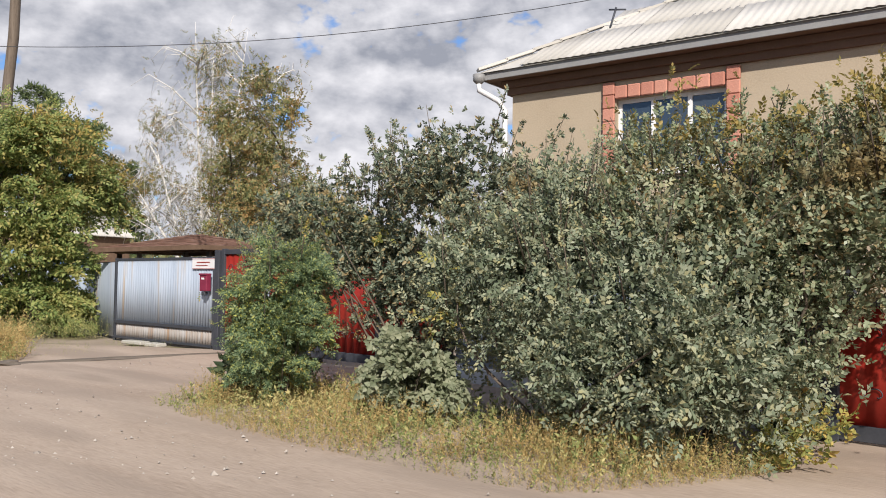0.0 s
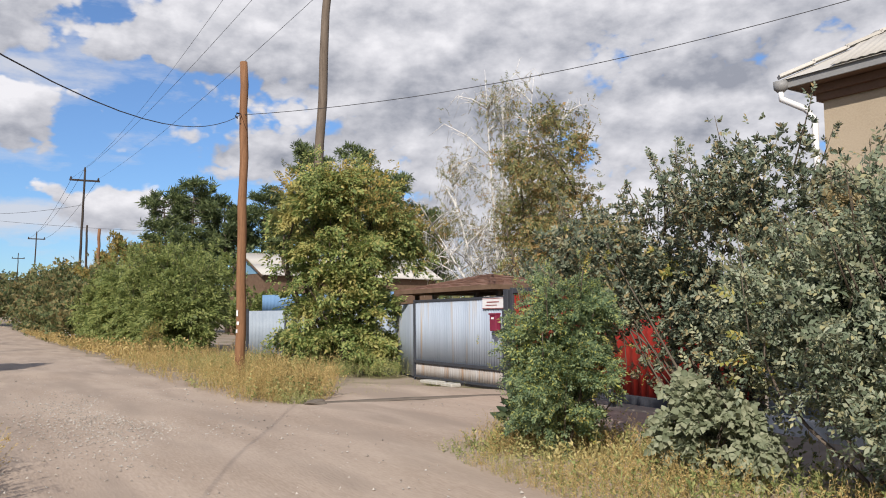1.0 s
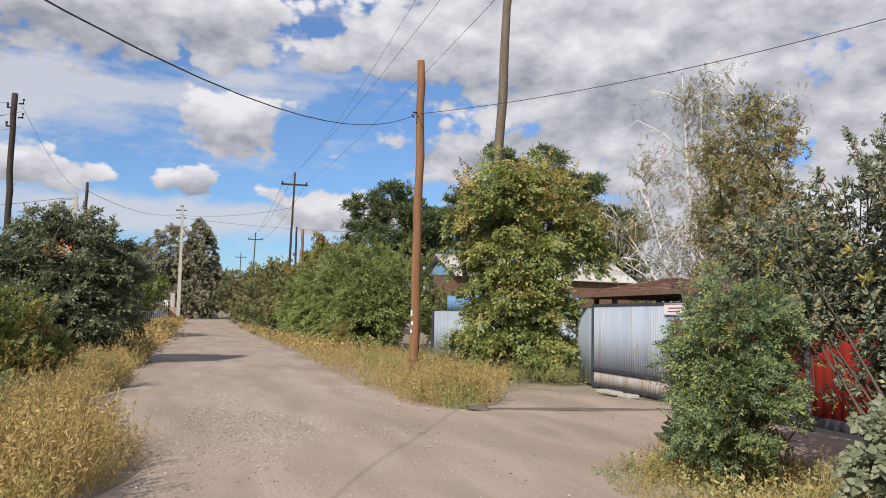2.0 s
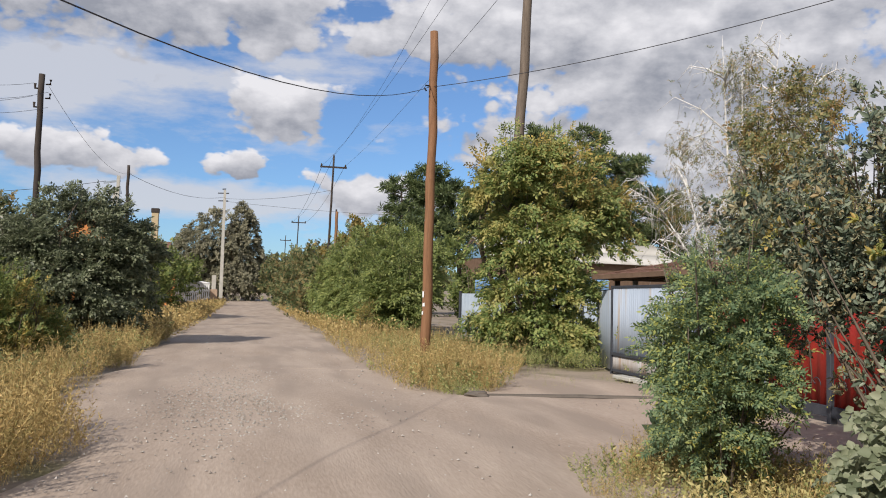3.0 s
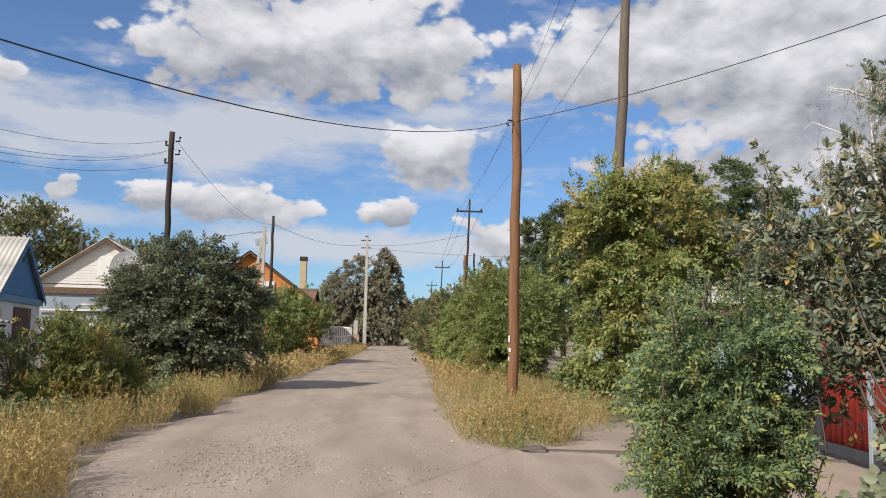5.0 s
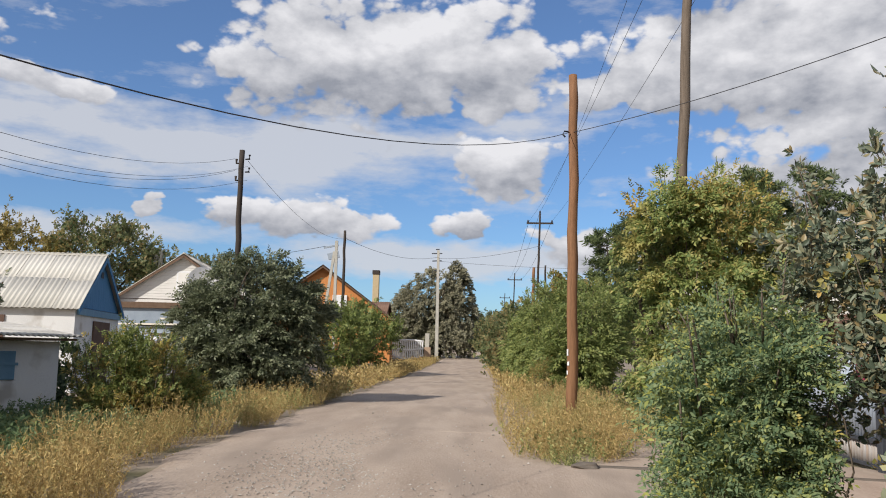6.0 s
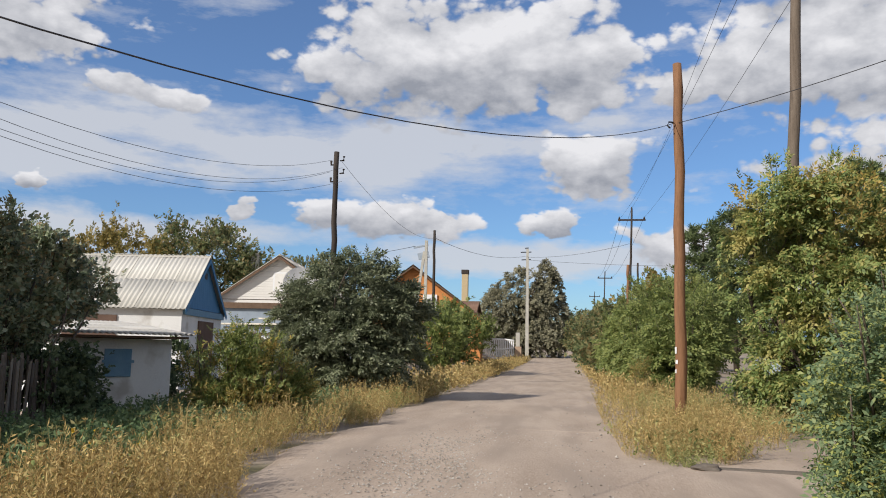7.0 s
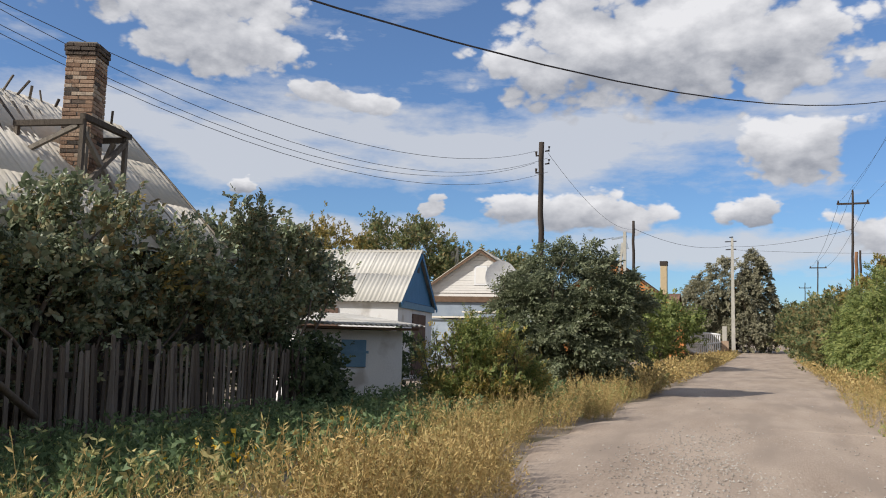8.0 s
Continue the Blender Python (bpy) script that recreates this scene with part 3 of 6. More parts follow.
def weeds(name, spots, kinds, material, label, seed, size=1.0, category="weeds"):
    """A stretch of weeds: spots are arrays of x, y and height factor."""
    rng = np.random.default_rng(seed)
    P = np.stack([spots[:, 0], spots[:, 1], ground_z(spots[:, 1]) - 0.01], 1)
    D = rng.normal(size=P.shape) * 0.16
    D[:, 2] += 1
    temps = [t for k in kinds for t in WEED[k]]
    ob = part(name, raw_mesh(name, *scatter(temps, P, D, spots[:, 2] * size, rng)), material)
    return tagged(ob, label, category, kind="stuff")


def corrugated(width, height, pitch, depth, thick=0.003, steps=4, square=False):
    """A corrugated sheet in the xz plane, its ribs along z, from the origin to (width, 0, height)."""
    n = max(2, int(round(width / pitch))) * steps
    x = np.linspace(0, width, n + 1)
    ph = (x / pitch) * 2 * np.pi
    y = np.clip(np.sin(ph) * 1.8, -1, 1) * depth / 2 if square else np.sin(ph) * depth / 2
    V = np.concatenate([np.stack([x, y, 0 * x], 1), np.stack([x, y, 0 * x + height], 1), np.stack([x, y + thick, 0 * x], 1), np.stack([x, y + thick, 0 * x + height], 1)])
    k = n + 1
    i = np.arange(n)
    Q = [np.stack([i, i + 1, i + 1 + k, i + k], 1), np.stack([i + 2 * k + 1, i + 2 * k, i + 3 * k, i + 3 * k + 1], 1), np.stack([i + k, i + k + 1, i + 3 * k + 1, i + 3 * k], 1), np.stack([i + 1, i, i + 2 * k, i + 2 * k + 1], 1)]
    return V, np.concatenate(Q)

# ---- ground and street ----
rng = np.random.default_rng(11)


def edge_left(y):
    return 0.35 + 0.9 * np.exp(-((y - 9.0) / 3.2) ** 2) + 0.18 * np.sin(y * 0.7) * np.exp(-y / 60) + 0.12 * np.sin(y * 1.9 + 1)


def edge_right(y):
    return 5.9 + 0.012 * np.clip(y - 15, 0, 60) + 0.15 * np.sin(y * 0.9) + 0.1 * np.sin(y * 2.3 + 2)


def grid_mesh(name, xs, ys, zf, smooth=True):
    X, Y = np.meshgrid(xs, ys)
    V = np.stack([X.ravel(), Y.ravel(), zf(X, Y).ravel()], 1)
    nx, ny = len(xs), len(ys)
    i = (np.arange(ny - 1)[:, None] * nx + np.arange(nx - 1)[None]).ravel()
    return raw_mesh(name, V, np.stack([i, i + 1, i + nx + 1, i + nx], 1), smooth)


def rough_ground(X, Y):
    return ground_z(Y) + 0.025 * np.sin(X * 1.3 + Y * 0.4) * np.sin(Y * 0.9) - 0.035


far = np.concatenate([[-2500, -900, -300, -120], np.arange(-60, 61, 1.5), [120, 300, 900, 2500]])
fary = np.concatenate([[-900, -200, -60], np.arange(-30, 120, 1.5), np.arange(120, 300, 8), [400, 700, 1500, 3500]])
ground = tagged(part("ground", grid_mesh("ground", far, fary, rough_ground), "earth"), "dry brown earth under the street and yards", "ground", kind="structure")

# the worn dirt street with two shallow ruts; its forecourt widens towards the gates
ys = np.concatenate([np.arange(-20, 40, 0.25), np.arange(40, 280, 1.5)])
cols = np.linspace(0, 1, 61)
lo, hi = edge_left(ys), edge_right(ys)
fore = (ys < 15.0)
hi = np.where(fore, np.where(ys > 1.0, 11.6, 9.6), hi)
k = np.clip((ys - 13.2) / 3.4, 0, 1)
hi = np.where((ys >= 13.2) & (ys < 19.4), 11.6 - 2.6 * np.clip((ys - 14.5) / 4.9, 0, 1), hi)
lo = np.where(ys < 4.5, -0.6, lo)
X = lo[:, None] + (hi - lo)[:, None] * cols[None]
Y = np.repeat(ys[:, None], len(cols), 1)
Z = ground_z(Y) + 0.012 * np.sin(X * 2.1 + 0.5 * np.sin(Y * 0.3)) + 0.008 * np.sin(Y * 1.1 + X) + 0.005 * np.sin(X * 7 + Y * 3.1) * np.sin(Y * 5.3)
rim = np.minimum(cols, 1 - cols)[None] * (hi - lo)[:, None]
Z = Z + 0.02 - 0.07 * np.exp(-rim / 0.15)
nx, ny = len(cols), len(ys)
i = (np.arange(ny - 1)[:, None] * nx + np.arange(nx - 1)[None]).ravel()
road = tagged(part("road", raw_mesh("road", np.stack([X.ravel(), Y.ravel(), Z.ravel()], 1), np.stack([i, i + 1, i + nx + 1, i + nx], 1), True), "road"), "dusty unpaved street of packed pale dirt with ruts", "road", kind="structure")


def strip(name, pts, widths, z, material, label):
    P = np.asarray(pts, float)
    t = np.gradient(P, axis=0)
    t /= np.linalg.norm(t, axis=1)[:, None]
    nrm = np.stack([-t[:, 1], t[:, 0]], 1)
    w = np.asarray(widths)[:, None]
    n = len(P)
    top = np.concatenate([np.c_[P + nrm * w, np.full(n, z * 0.2)], np.c_[P, np.full(n, z)], np.c_[P - nrm * w, np.full(n, z * 0.2)]])
    j = np.arange(n - 1)
    Q = np.concatenate([np.stack([j, j + 1, j + 1 + n, j + n], 1), np.stack([j + n, j + 1 + n, j + 1 + 2 * n, j + 2 * n], 1)])
    ob = part(name, raw_mesh(name, top, Q, True), material)
    return tagged(ob, label, "trim", kind="structure")


# thin dark strip, slightly raised, across the forecourt
s = np.linspace(0, 1, 60)
line = np.c_[np.interp(s, [0, 1], [6.7, 10.9]), np.interp(s, [0, 0.4, 1], [14.42, 14.25, 13.6])]
strip("drain_edge", line + np.c_[0 * s, 0.015 * np.sin(s * 35)], 0.03 + 0.015 * np.abs(np.sin(s * 23)), 0.06, "dark_ground", "low thin dark strip before the gates")


def pebbles(name, spots, label, seed, lo=0.008, hi=0.03):
    r = np.random.default_rng(seed)
    n = len(spots)
    oc = np.array([(1, 0, 0), (0, 1, 0), (-1, 0, 0), (0, -1, 0), (0, 0, 0.8), (0, 0, -0.5)], float)
    q = np.array([(4, 0, 1, 1), (4, 1, 2, 2), (4, 2, 3, 3), (4, 3, 0, 0)])
    s = r.uniform(lo, hi, (n, 1, 1)) * r.uniform(0.6, 1.4, (n, 6, 3))
    a = r.uniform(0, 6.28, n)
    R = np.stack([np.stack([np.cos(a), np.sin(a), 0 * a], 1), np.stack([-np.sin(a), np.cos(a), 0 * a], 1), np.stack([0 * a, 0 * a, 1 + 0 * a], 1)], 1)
    v = np.einsum("nkj,njm->nkm", oc[None] * s, R) + np.c_[spots, ground_z(spots[:, 1]) + 0.022][:, None, :]
    tri = np.array([(4, 0, 1), (4, 1, 2), (4, 2, 3), (4, 3, 0), (5, 1, 0), (5, 2, 1), (5, 3, 2), (5, 0, 3)])
    me = bpy.data.meshes.new(name)
    F = (tri[None] + (np.arange(n) * 6)[:, None, None]).reshape(-1, 3)
    me.from_pydata(v.reshape(-1, 3).tolist(), [], F.tolist())
    ob = part(name, me, "stone")
    return tagged(ob, label, "gravel", kind="stuff")


spots = np.concatenate([np.c_[rng.normal(3.0, 0.75, 3200), rng.normal(14.0, 2.4, 3200)], np.c_[rng.uniform(0.8, 5.6, 900), rng.uniform(5, 40, 900)], np.c_[rng.uniform(1.0, 9.0, 450), rng.uniform(3, 14, 450)]])
pebbles("gravel", spots, "loose grey gravel lying on the dirt street", 3, 0.006, 0.02)
spots = np.c_[rng.uniform(1, 9, 26), rng.uniform(4, 30, 26)]
pebbles("loose_stones", spots, "larger pale stones scattered on the street", 4, 0.02, 0.04)
bm = bmesh.new()
bmesh.ops.create_icosphere(bm, subdivisions=3, radius=0.16)
for v in bm.verts:
    v.co = Vector((v.co.x * 1.3, v.co.y, v.co.z * 0.45)) * (1 + 0.35 * noise.noise(v.co * 9))
tagged(part("clod", bm, "dark_ground", at=pose(6.62, 14.36, 0.04)), "dark clod of earth on the forecourt", "clod")
bm = bmesh.new()
for px, py in ((10.6, 17.2), (10.55, 16.3)):
    g = bmesh.ops.create_cube(bm, size=1)
    for v in g["verts"]:
        v.co = Vector((px + v.co.x * 0.25, py + v.co.y * (0.8 if py > 17 else 0.5), 0.05 + v.co.z * 0.08))
bmesh.ops.bevel(bm, geom=bm.edges[:], offset=0.015, segments=1, affect="EDGES")
tagged(part("kerb_slabs", bm, "concrete"), "broken pale concrete slabs before the gate", "slab")

# ---- poles and wires ----
POLE_TOP = (7.22, 21.08, 8.22)


def pole(name, foot, top, r0, r1, material, label, group="wooden poles"):
    t = thing(name, foot, label, "pole", group)
    d = np.asarray(top, float) - np.asarray(foot, float)
    s = np.linspace(0, 1, 14)
    r = np.random.default_rng(int(abs(foot[0] * 100 + foot[1])))
    p = d[None] * s[:, None] + np.c_[r.normal(0, r0 * 0.12, 14), r.normal(0, r0 * 0.12, 14), 0 * s]
    p[0, 2] = -0.3
    part("shaft", tube("shaft", p, list((r0 + (r1 - r0) * s) * r.uniform(0.95, 1.05, 14)), 12), material, t)
    return t, d


t, d = pole("utility_pole", (7.2, 21.0, 0), POLE_TOP, 0.13, 0.10, "pole_brown", "reddish brown round wooden pole standing in weeds")
part("hook", tube("hook", [(-0.1, -0.06, 6.8), (-0.2, -0.1, 6.8), (-0.24, -0.12, 6.72), (-0.18, -0.1, 6.66)], 0.02, 6), "steel_dark", t, "black iron hook")
for zz, hh, aa in ((1.62, 0.16, 0.0), (1.40, 0.1, 0.2), (1.2, 0.1, -0.1)):
    bm = bmesh.new()
    for kx in range(4):
        a = -3.05 + aa + kx * 0.14
        bm.faces.new([bm.verts.new((0.134 * math.cos(x), 0.134 * math.sin(x), z)) for x, z in ((a, zz), (a + 0.14, zz + 0.01), (a + 0.14, zz + hh), (a, zz + hh - 0.02))])
    part("paper_scrap", bm, "white_metal", t, "torn white paper notice")


def cross_pole(foot, top, arm, label, r0=0.17, turn=0.0):
    t, d = pole("telegraph_pole", foot, top, r0, r0 * 0.65, "pole_dark" if foot[1] > 40 else "pole_grey", label, "tall cross-arm poles")
    h = d[2]
    bm = bmesh.new()
    beam(bm, (d[0] - arm, d[1], h - 1.25), (d[0] + arm, d[1], h - 1.25), 0.16, 0.2)
    part("crossarm", bm, "pole_dark", t)
    for x in (-arm * 0.9, arm * 0.9, 0):
        z0 = h - 1.15 if x else h
        part("insulator", tube("insulator", [(d[0] + x, d[1], z0), (d[0] + x, d[1], z0 + 0.12), (d[0] + x, d[1], z0 + 0.3)], [0.09, 0.11, 0.05], 8), "pole_dark", t)
    return t


cross_pole((10.11, 24.0, 0), (11.07, 24.0, 18.0), 1.5, "tall weathered grey wooden telegraph pole behind the trees", 0.17)
cross_pole((12.3, 101, gz(101)), (12.75, 101, 18.6), 1.6, "dark wooden telegraph pole with one cross-arm")
cross_pole((13.4, 186, gz(186)), (13.9, 186, 19.3), 1.6, "dark wooden telegraph pole with one cross-arm, far along the street")
cross_pole((14.0, 255, gz(255)), (14.3, 255, 19.9), 1.6, "dark wooden telegraph pole with one cross-arm, far along the street")
cable((11.03, 24.0, 17.1), (12.75, 101, 18.8), 1.2, 0.010)
cable((10.9, 24.0, 14.6), (11.4, 101, 17.55), 0.9, 0.010)
cable((12.2, 24.0, 13.6), (14.1, 101, 17.55), 0.6, 0.010)
for x, z in ((-1.35, 16.95), (1.35, 16.95), (0, 18.2)):
    cable((12.75 + x, 101, z + 0.6), (13.9 + x, 186, z + 1.2), 1.2, 0.02)
cable((7.14, 21.0, 6.8), (-4.0, -2.8, 4.6), 1.72, 0.0075, "black service cable sagging over the street to the house")
cable((7.2, 21.0, 6.8), (17.65, 6.23, 8.16), 0.61, 0.008, "black service cable running from the pole to the house")
tagged(part("service_mast", tube("service_mast", [(17.65, 6.23, 6.5), (17.65, 6.23, 8.3)], 0.03, 8), "steel_dark"), "thin steel service mast on the house roof", "mast")

LP = (-5.8, 38.9, 10.7)
t, d = pole("utility_pole", (-5.75, 39.0, 0), LP, 0.15, 0.12, "pole_dark", "dark wooden pole rising from the large bush")
for z, sx in ((10.1, -1), (9.7, 1), (9.3, -1), (10.3, 1)):
    part("insulator", tube("insulator", [(0.1 * sx, 0, z), (0.3 * sx, -0.05, z), (0.3 * sx, -0.05, z + 0.2)], [0.03, 0.05, 0.06], 6), "pole_dark", t)
for z, x, end, dr in ((10.3, -0.3, (-8.9, 7.2, 7.65), 1.8), (9.95, 0.3, (-11.2, 9.5, 8.9), 2.4), (9.75, -0.3, (-11.4, 9.0, 8.75), 2.35), (9.3, 0.3, (-11.6, 6.0, 9.2), 2.7)):
    cable((LP[0] + x, LP[1], z), end, dr, 0.0075)
t, d = pole("utility_pole", (-8.9, 89.2, gz(89)), (-8.93, 89.15, 14.4), 0.18, 0.14, "pole_dark", "dark wooden pole further along the street")
for z, x in ((10.2, 0.3),):
    cable((LP[0] + x, LP[1], z), (-8.93 + x, 89.15, z + 3.4), 1.2, 0.009)
# concrete pole
CT = (-0.4, 123.0, 16.6)
t = thing("concrete_pole", (-1.15, 122, gz(122)), "pale leaning concrete pole with a small cross-arm", "pole")
bm = bmesh.new()
h = CT[2] - gz(122)
vs = [[bm.verts.new((dx * w + (0.75 if z else 0), dy * w + (1.0 if z else 0), z)) for dx, dy in ((-1, -1), (1, -1), (1, 1), (-1, 1))] for z, w in ((-0.3, 0.26), (h, 0.17))]
vs[0][0].co.z = vs[0][1].co.z = -0.3
for a in range(4):
    bm.faces.new((vs[0][a], vs[0][(a + 1) % 4], vs[1][(a + 1) % 4], vs[1][a]))
bm.faces.new(vs[1])
part("shaft", bm, "concrete", t)
for z, w in ((h - 0.5, 0.9), (h - 1.6, 0.8), (h - 3.0, 0.5), (h + 0.1, 0.3)):
    bm = bmesh.new()
    beam(bm, (0.7 - w, 0.9, z), (0.7 + w * 0.7, 0.9, z + 0.05), 0.14)
    part("crossarm", bm, "steel_dark", t)
cable((CT[0], CT[1], 15.6), (-8.93, 89.15, 13.6), 1.0, 0.02)
cable((CT[0], CT[1], 15.4), (12.75, 101, 14.6), 0.5, 0.02)
cable((CT[0], CT[1], 15.0), (45, 128, 15.5), 0.8, 0.02)
# transformer post with stay and far posts behind the houses
t = thing("transformer_post", (-10.8, 91.6, gz(91)), "weathered concrete post pair carrying a small transformer", "pole")
bm = bmesh.new()
beam(bm, (0.6, 0, 0), (0.6, 0, 13.4), 0.3)
beam(bm, (-1.2, 0, 0), (0.4, 0, 12.2), 0.28)
part("shaft", bm, "concrete", t)
bm = bmesh.new()
beam(bm, (-0.8, 0, 12.6), (0.8, 0, 12.9), 0.18)
beam(bm, (-0.3, 0, 11.6), (0.9, 0, 11.9), 0.25, 0.7)
part("switch_box", bm, "grey_metal", t)
cable((-11.4, 91.6, 13.0), (-40, 88, 10.5), 1.0, 0.025)
t = thing("concrete_pole", (-22.6, 72.6, 0.1), "pale concrete pole pair with a stay behind the houses", "pole")
bm = bmesh.new()
beam(bm, (0.3, 0, 0), (0.3, 0, 9.8), 0.3)
beam(bm, (-1.8, 0, 4), (0, 0, 9.5), 0.3)
part("shaft", bm, "concrete", t)
pole("utility_pole", (14.16, 109.8, gz(110)), (14.16, 109.8, 13.2), 0.16, 0.12, "pole_dark", "thin dark wooden pole beyond the hedge")
pole("utility_pole", (9.15, 62.0, gz(62)), (9.25, 62.0, 7.9), 0.13, 0.1, "pole_brown", "thin brown wooden pole in the roadside bushes")

# ---- gates, fences and the house on the near side ----
def turned_frame(a, b):
    """The pose whose x runs from a to b on the ground, and the distance."""
    v = Vector(b) - Vector(a)
    return math.degrees(math.atan2(v.y, v.x)), v.length


GA, GB = (11.16, 19.1), (11.0, 14.8)
turn, W = turned_frame(GA, GB)
t = thing("sliding_gate", (*GA, 0.0), "galvanised corrugated metal gate with a rusty lower strip and dark frame", "gate", turn=turn)
v, q = corrugated(W - 0.1, 1.46, 0.105, 0.022, square=True)
part("panel", raw_mesh("panel", v + (0.05, 0, 0.47), q), "sheet", t, "silver corrugated sheet")
v, q = corrugated(W - 0.1, 0.34, 0.105, 0.022, square=True)
part("lower_panel", raw_mesh("lower_panel", v + (0.05, 0.004, 0.09), q), "sheet_rust", t, "rust-streaked corrugated strip")
for nm, lo_, hi_ in (("top_rail", (0, -0.02, 1.93), (W, 0.05, 1.99)), ("middle_rail", (0, -0.045, 0.405), (W, 0.03, 0.475)), ("bottom_rail", (0, -0.03, 0.04), (W, 0.04, 0.095)), ("stile", (0, -0.03, 0.05), (0.03, 0.04, 1.95)), ("stile", (W - 0.05, -0.03, 0.05), (W, 0.04, 1.95))):
    part(nm, boxes((lo_, hi_), bevel=0.004), "steel_dark", t)
post = tagged(part("gate_post", boxes(((-0.08, -0.08, -0.1), (0.08, 0.08, 2.12)), bevel=0.006), "steel_dark", at=pose(10.98, 14.62, 0)), "dark steel square gate post", "post", "gate posts")
tagged(part("gate_post", boxes(((-0.03, -0.03, -0.1), (0.03, 0.03, 2.0)), bevel=0.006), "steel_dark", at=pose(11.2, 19.18, 0)), "dark steel square gate post", "post", "gate posts")
# wing of plain sheet beside the gate
turn, W = turned_frame((11.9, 21.6), (11.22, 19.3))
t = thing("sheet_fence", (11.9, 21.6, 0), "pale grey sheet metal fence wing beside the gate", "fence", turn=turn)
v, q = corrugated(W, 1.85, 0.19, 0.008, square=True)
part("panel", raw_mesh("panel", v + (0, 0, 0.05), q), "sheet", t)
part("rail", boxes(((0, 0.02, 1.86), (W, 0.06, 1.92))), "steel_dark", t)
# notice plate and letter box
turn, W = turned_frame(GA, GB)
t = thing("notice_plate", (11.0 + 0.04, 15.2, 1.72), "small white metal notice plate with red border on the gate", "sign", turn=turn)
part("plate", boxes(((-0.45, -0.06, 0.0), (0.45, -0.045, 0.24)), bevel=0.003), "white_metal", t)
bm = bmesh.new()
for lo_, hi_ in (((-0.44, -0.066, 0.222), (0.44, -0.062, 0.232)), ((-0.44, -0.066, 0.008), (0.44, -0.062, 0.018)), ((-0.26, -0.066, 0.14), (0.24, -0.062, 0.16)), ((-0.3, -0.066, 0.075), (0.16, -0.062, 0.09))):
    box(bm, lo_, hi_)
part("lettering", bm, "red", t, "red unreadable bars")
t = thing("letter_box", (10.98, 14.98, 1.2), "maroon metal letter box hung on the gate", "letter box", turn=turn)
part("body", boxes(((-0.13, -0.16, 0.05), (0.13, -0.04, 0.40)), bevel=0.012), "maroon", t)
bm = bmesh.new()
box(bm, (-0.14, -0.18, 0.39), (0.14, -0.035, 0.43), 0.008)
part("lid", bm, "maroon", t)
part("flap", boxes(((-0.05, -0.166, 0.30), (0.05, -0.161, 0.34))), "white_metal", t, "pale slot cover")
part("lock", boxes(((-0.07, -0.15, -0.04), (0.05, -0.06, 0.04)), bevel=0.01), "steel_dark", t)


def red_gate(a, b, z0, z1, panels, label):
    turn, W = turned_frame(a, b)
    t = thing("red_gate", (*a, 0), label, "gate", "red gates", turn=turn)
    step = W / panels
    for i in range(panels):
        v, q = corrugated(step - 0.08, z1 - z0 - 0.14, 0.2, 0.02, square=True)
        p = part("panel", raw_mesh("panel", v + (i * step + 0.04, 0.0, z0 + 0.07), q), "red", t, "red ribbed sheet")
        for jx in range(4):
            for jz in range(2):
                cx_, cz_ = i * step + step * (0.18 + 0.21 * jx), z0 + 0.35 + jz * (z1 - z0 - 0.75)
                a_ = np.linspace(0, 4.4, 14)
                rr = 0.11 * (1 - a_ / 6.5)
                sgn = 1 if jx % 2 else -1
                part("scroll", tube("scroll", np.c_[cx_ + sgn * rr * np.cos(a_), 0 * a_ - 0.03, cz_ + rr * np.sin(a_) + 0.05 * a_ / 4], [0.007] * 14, 4), "steel_dark", p, "wrought iron scroll")
    for i in range(panels + 1):
        part("upright", boxes(((i * step - 0.05, -0.05, 0), (i * step + 0.05, 0.05, z1 + 0.03)), bevel=0.005), "grey_metal" if i == 1 else "steel_dark", t)
    part("bottom_rail", boxes(((0, -0.04, z0 - 0.06), (W, 0.04, z0 + 0.09)), bevel=0.005), "steel_dark", t)
    part("top_rail", boxes(((0, -0.04, z1 - 0.09), (W, 0.04, z1 + 0.01)), bevel=0.005), "steel_dark", t)
    return t


red_gate((10.95, 14.4), (10.42, 7.9), 0.16, 2.12, 4, "bright red metal gate with wrought scrolls behind the bushes")
red_gate((9.12, 2.02), (8.75, -2.2), 0.1, 1.42, 2, "red ribbed metal gate with a dark steel frame")
tagged(part("gate_post", boxes(((-0.09, -0.09, -0.1), (0.09, 0.09, 1.62)), bevel=0.006), "steel_dark", at=pose(9.1, 2.16, 0)), "dark steel square gate post", "post", "gate posts")
turn, W = turned_frame((10.4, 7.75), (9.16, 2.3))
t = thing("sheet_fence", (10.4, 7.75, 0), "grey sheet metal fence hidden behind the bushes", "fence", turn=turn)
v, q = corrugated(W, 1.5, 0.2, 0.02, square=True)
part("panel", raw_mesh("panel", v + (0, 0, 0.25), q), "grey_metal", t)
part("footing", boxes(((0, -0.08, -0.05), (W, 0.12, 0.24)), bevel=0.01), "whitewash", t, "whitewashed footing")
tagged(part("yard_canopy", boxes(((10.2, -3.5, 2.25), (13.0, 2.3, 2.33))), "maroon"), "dark red flat canopy behind the red gate", "canopy")
for py in (2.1, -1.5):
    tagged(part("canopy_post", boxes(((10.3, py, 0), (10.4, py + 0.1, 2.25))), "steel_dark"), "thin dark steel canopy post", "post", "canopy posts")
tagged(part("yard_wall", boxes(((10.9, -4, 0), (11.05, 1.9, 2.0)), bevel=0.01), "whitewash"), "whitewashed low yard wall behind the red gate", "wall")

